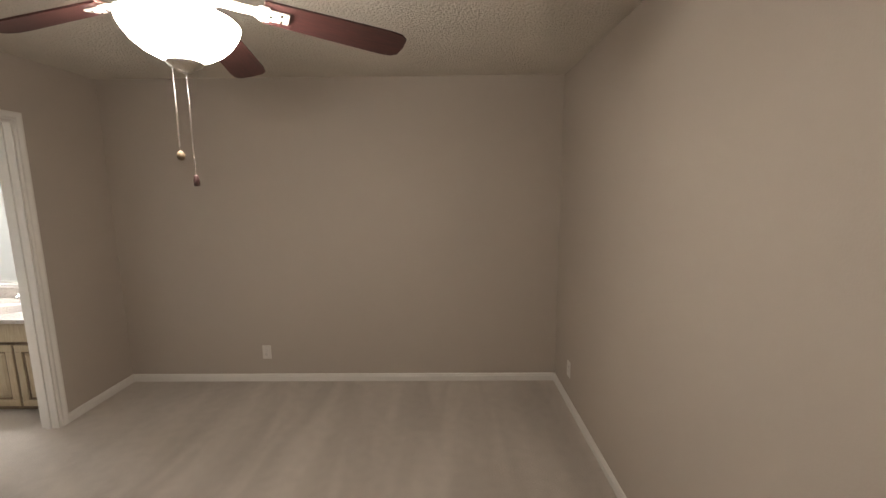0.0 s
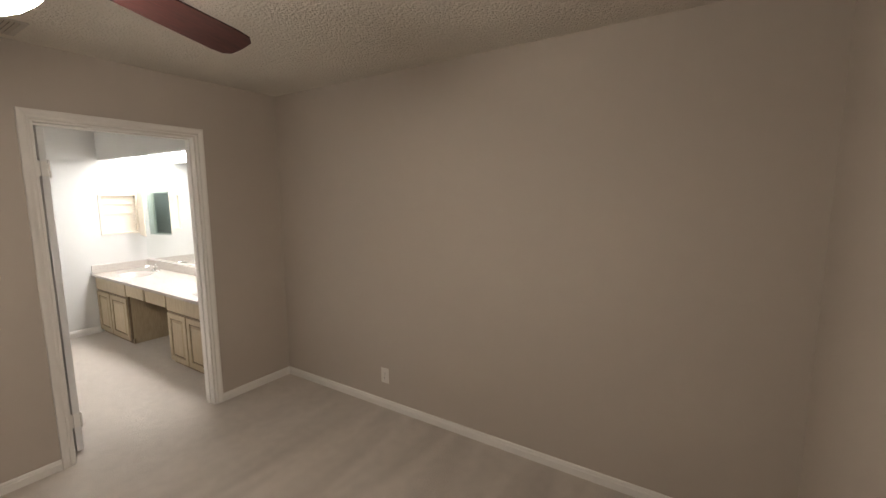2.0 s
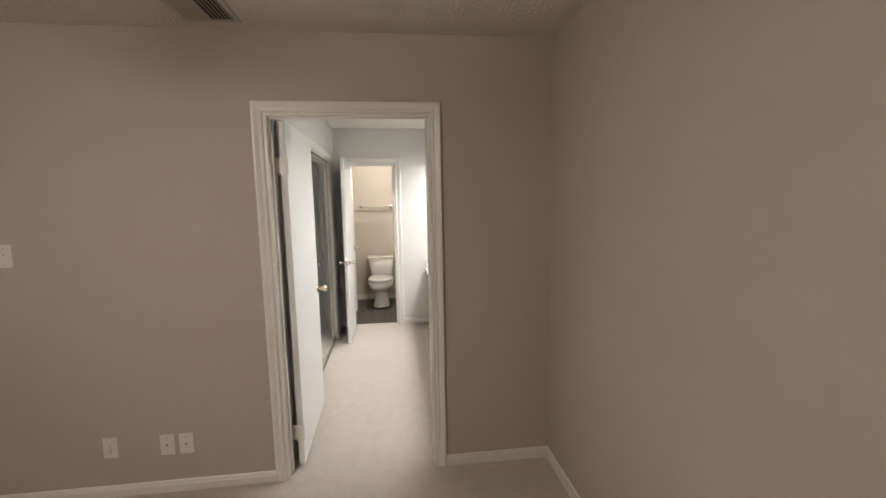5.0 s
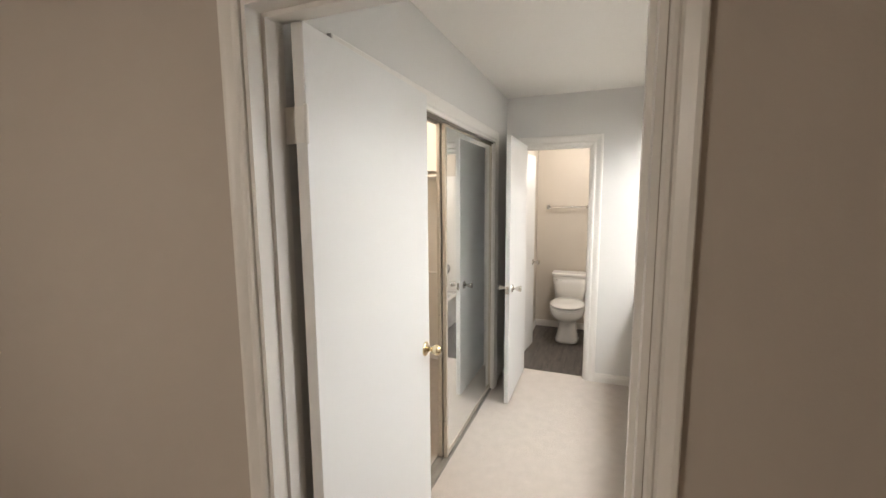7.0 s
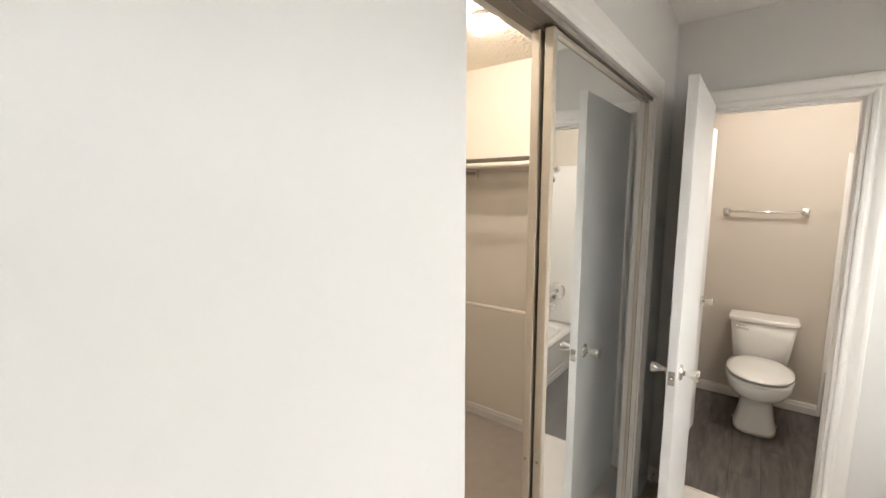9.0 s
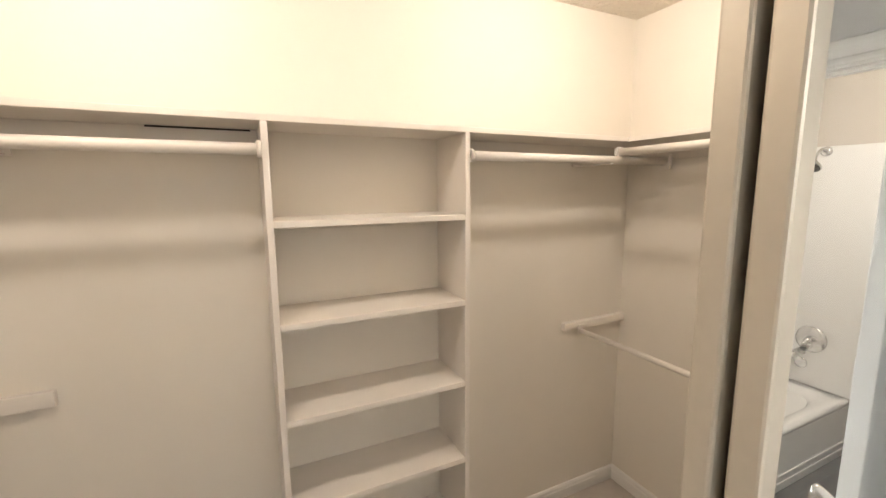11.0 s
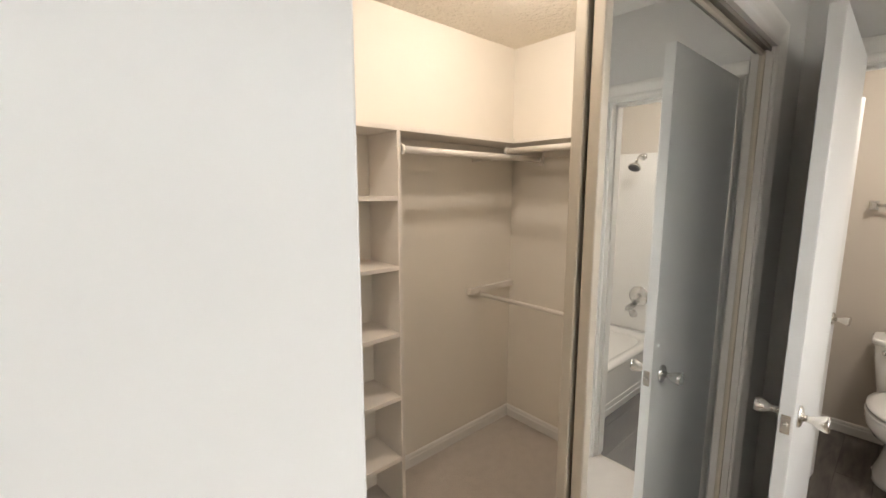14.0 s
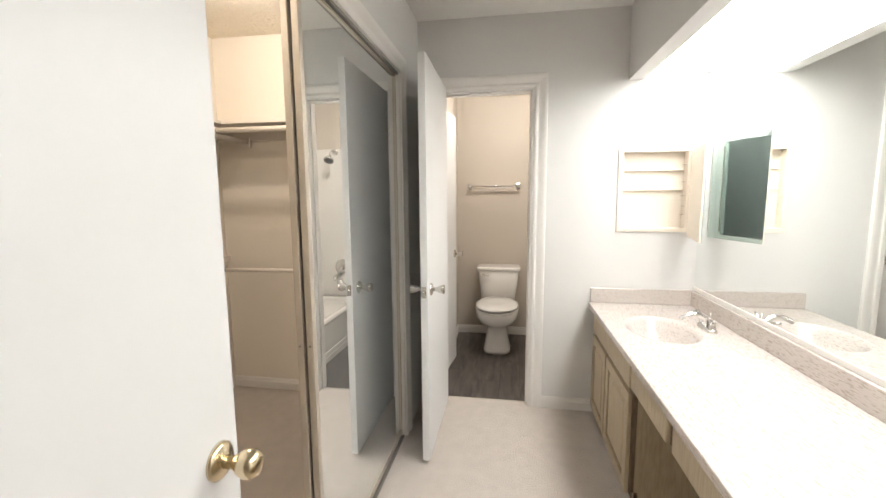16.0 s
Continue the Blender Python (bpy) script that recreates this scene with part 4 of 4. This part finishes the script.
# ---- toilet room ----
def toilet(x, y):
    """Two-piece toilet, its back at the wall; local +x is forward."""
    t = thing("toilet", "white two-piece toilet with a closed lid", "toilet", pose(x, y, -0.012))
    n = 36
    R = [(0.37, 0.205, 0.128, 0.0, 3), (0.37, 0.20, 0.124, 0.025, 3), (0.365, 0.185, 0.108, 0.08, 2.7), (0.365, 0.175, 0.098, 0.15, 2.5), (0.37, 0.172, 0.096, 0.21, 2.4), (0.39, 0.185, 0.110, 0.245, 2.3), (0.43, 0.235, 0.160, 0.285, 2.2), (0.44, 0.255, 0.182, 0.33, 2.1), (0.44, 0.260, 0.187, 0.372, 2.1), (0.44, 0.255, 0.183, 0.385, 2.1)]
    part("bowl", loft(bmesh.new(), [oval(cx, 0, z, rx, ry, n, p) for cx, rx, ry, z, p in R]), M_PORC, t, "white porcelain bowl and foot")
    part("deck", boxes((0.03, 0.26, -0.105, 0.105, 0.20, 0.386), bevel=0.02), M_PORC, t)
    part("seat", loft(bmesh.new(), [oval(0.45, 0, 0.3855, 0.236, 0.168, n, 2.2), oval(0.45, 0, 0.392, 0.238, 0.170, n, 2.2), oval(0.45, 0, 0.394, 0.26, 0.19, n, 2.2), oval(0.45, 0, 0.398, 0.26, 0.19, n, 2.2), oval(0.45, 0, 0.401, 0.24, 0.172, n, 2.2)]), M_PORC, t)
    part("lid", loft(bmesh.new(), [oval(0.45, 0, 0.4015, 0.225, 0.158, n, 2.2), oval(0.45, 0, 0.414, 0.226, 0.160, n, 2.2), oval(0.45, 0, 0.418, 0.258, 0.188, n, 2.2), oval(0.45, 0, 0.430, 0.255, 0.186, n, 2.2), oval(0.45, 0, 0.440, 0.22, 0.155, n, 2.2), oval(0.45, 0, 0.443, 0.1, 0.07, n, 2.2)]), M_PORC, t, "closed white seat lid")
    for s in (-1, 1):
        part("seat_hinge", boxes((0.19, 0.22, s * 0.075 - 0.02, s * 0.075 + 0.02, 0.386, 0.42), bevel=0.005), M_PORC, t)
        part("bolt_cap", lathe([(0.012, 0.0), (0.012, 0.01), (0.006, 0.018)], "z", (0.36, s * 0.118, 0.0), 12), M_PORC, t)
    part("tank", loft(bmesh.new(), [oval(0.12, 0, z, rx, ry, 40, 7) for z, rx, ry in ((0.387, 0.080, 0.150), (0.40, 0.090, 0.160), (0.55, 0.097, 0.180), (0.681, 0.102, 0.194))]), M_PORC, t, "white porcelain cistern")
    part("tank_lid", loft(bmesh.new(), [oval(0.12, 0, z, rx, ry, 40, 7) for z, rx, ry in ((0.682, 0.108, 0.203), (0.687, 0.112, 0.207), (0.706, 0.112, 0.207), (0.716, 0.106, 0.200))]), M_PORC, t)
    lv = part("flush_lever", lathe([(0.014, 0.0), (0.013, 0.010), (0.008, 0.014)], "x", (0.2215, -0.145, 0.645), 16), M_CHROME, t, "chrome flush lever")
    part("handle", tube([(0.234, -0.145, 0.645), (0.240, -0.115, 0.640), (0.240, -0.08, 0.635)], [0.006, 0.007, 0.006], 10), M_CHROME, lv)
    part("supply_hose", tube([(0.02, -0.19, 0.16), (0.05, -0.185, 0.17), (0.08, -0.17, 0.24), (0.09, -0.14, 0.39)], 0.006, 8), M_NICK, t)
    return t


toilet(XB + 0.012, -1.106)

tb = thing("towel_bar", "chrome towel bar on the beige wall", "towel bar", pose(XB, 0, 1.466))
for y in (-1.392, -0.930):
    part("post", boxes((0.0005, 0.012, y - 0.022, y + 0.022, -0.028, 0.028), (0.012, 0.065, y - 0.012, y + 0.012, -0.015, 0.015), bevel=0.004), M_CHROME, tb)
part("bar", tube([(0.052, -1.392, 0), (0.052, -0.930, 0)], 0.009, 14), M_CHROME, tb)

# tub with its surround
tu = thing("bathtub", "white acrylic bathtub with a stepped apron", "bathtub", pose(0, 0, -0.015))
tx0, tx1, ty0, ty1, th = XB + 0.008, XW - T - 0.004, YT, YN - 0.006, 0.345
n = 44
cx, cy = (tx0 + tx1) / 2, (ty0 + ty1) / 2
rx, ry = (tx1 - tx0) / 2, (ty1 - ty0) / 2
part("apron", boxes((tx0, tx1, ty0, ty0 + 0.03, 0.0, th - 0.03), (tx0, tx1, ty0 - 0.012, ty0, 0.0, 0.05), (tx0, tx1, ty0 - 0.008, ty0, 0.05, 0.09), bevel=0.004), M_ACRYL, tu)
part("basin", loft(bmesh.new(), [oval(cx, cy, z, rx * a, ry * b, n, p) for z, a, b, p in ((th - 0.03, 1.0, 1.0, 60), (th, 0.995, 0.99, 40), (th, 0.86, 0.80, 5), (th - 0.03, 0.83, 0.76, 4.5), (0.14, 0.74, 0.64, 4), (0.09, 0.62, 0.5, 3.5))]), M_ACRYL, tu)
su = thing("tub_surround", "glossy white acrylic wall panels round the tub", "surround", pose(0, 0, 0))
part("panel", boxes((XB + 0.001, XB + 0.010, YT - 0.045, YN - 0.012, th - 0.014, 1.86), bevel=0.003), M_ACRYL, su)
part("panel", boxes((XB + 0.010, XW - T - 0.012, YN - 0.011, YN - 0.001, th - 0.014, 1.86), bevel=0.003), M_ACRYL, su)
part("panel", boxes((XW - T - 0.010, XW - T - 0.001, YT - 0.01, YN - 0.012, th - 0.014, 1.86), bevel=0.003), M_ACRYL, su)
part("trim_strip", boxes((XB + 0.001, XB + 0.016, YT - 0.058, YT - 0.040, -0.012, 1.87), bevel=0.004), M_ACRYL, su)
part("seam", boxes((XB + 0.0095, XB + 0.0112, YT - 0.038, YN - 0.014, 0.800, 0.803)), M_IVORY, su, "fine joint between the panels")
sh = thing("shower_fixture", "chrome shower head with a dark face on its arm", "shower head", pose(XB + 0.010, -0.42, 1.83))
part("flange", lathe([(0.03, 0.0005), (0.028, 0.006), (0.012, 0.012)], "x", n=20), M_CHROME, sh)
part("arm", tube([(0.006, 0, 0), (0.06, 0, 0.012), (0.105, 0, -0.012), (0.13, 0, -0.045)], 0.009, 10), M_CHROME, sh)
hd = part("head", lathe([(0.012, 0.0), (0.018, -0.02), (0.045, -0.045), (0.052, -0.06), (0.050, -0.066)], "z", n=24), M_CHROME, sh)
hd.matrix_basis = pose(0.13, 0, -0.045, 0, -35, 0)
part("face", lathe([(0.046, -0.0662), (0.044, -0.069), (0.01, -0.070)], "z", n=24), M_DARK, hd, "dark grey spray face")
va = thing("shower_valve", "round chrome shower valve with a lever on the surround", "shower valve", pose(XB + 0.010, -0.46, 0.64))
part("plate", lathe([(0.085, 0.0005), (0.083, 0.006), (0.06, 0.012), (0.03, 0.016)], "x", n=32), M_CHROME, va)
part("lever", tube([(0.016, 0, 0), (0.05, 0, 0), (0.055, 0.02, -0.035)], [0.022, 0.02, 0.008], 14), M_CHROME, va)
sp = thing("tub_spout", "chrome tub spout on the surround", "tub spout", pose(XB + 0.010, -0.42, 0.550))
part("body", tube([(0.0005, 0, 0), (0.08, 0, 0), (0.12, 0, -0.01), (0.13, 0, -0.03)], [0.026, 0.025, 0.023, 0.018], 16), M_CHROME, sp)
ov = thing("overflow_plate", "round chrome overflow plate under the tub spout", "overflow plate", pose(XB + 0.010, -0.42, 0.470))
part("plate", lathe([(0.036, 0.0005), (0.034, 0.006), (0.012, 0.009)], "x", n=24), M_CHROME, ov)

ds = thing("door_stop", "small spring door stop on the baseboard", "door stop", pose(XW + 0.013, -1.545, 0.045))
part("spring", tube([(0.0005, 0, 0), (0.06, 0, 0)], 0.006, 10), M_NICK, ds)
part("tip", lathe([(0.008, 0.058), (0.009, 0.066), (0.007, 0.074), (0.002, 0.076)], "x", n=14), M_PLATE, ds, "white rubber tip")

# ---- vinyl planks of the toilet room floor ----
pw, pl = 0.152, 0.92
row = 0
yy = WYS + 0.001
shared = {}
while yy < YT - 0.014:
    y2 = min(yy + pw, YT - 0.013)
    xx = XB + 0.014 - (row * 0.37) % pl
    while xx < XW - 0.06:
        a, b = max(xx, XB + 0.001), min(xx + pl, XW - 0.059)
        if b - a > 0.02:
            key = (round(b - a, 3), round(y2 - yy, 3))
            if key not in shared:
                bm = boxes((0, key[0] - 0.0016, 0, key[1] - 0.0016, -0.004, 0.0))
                shared[key] = mesh_of("plank", bm, M_PLANK)
            p = new("plank", shared[key])
            p.parent = floor_2
            p.location = (a, yy, -0.012)
        xx += pl
    yy += pw
    row += 1
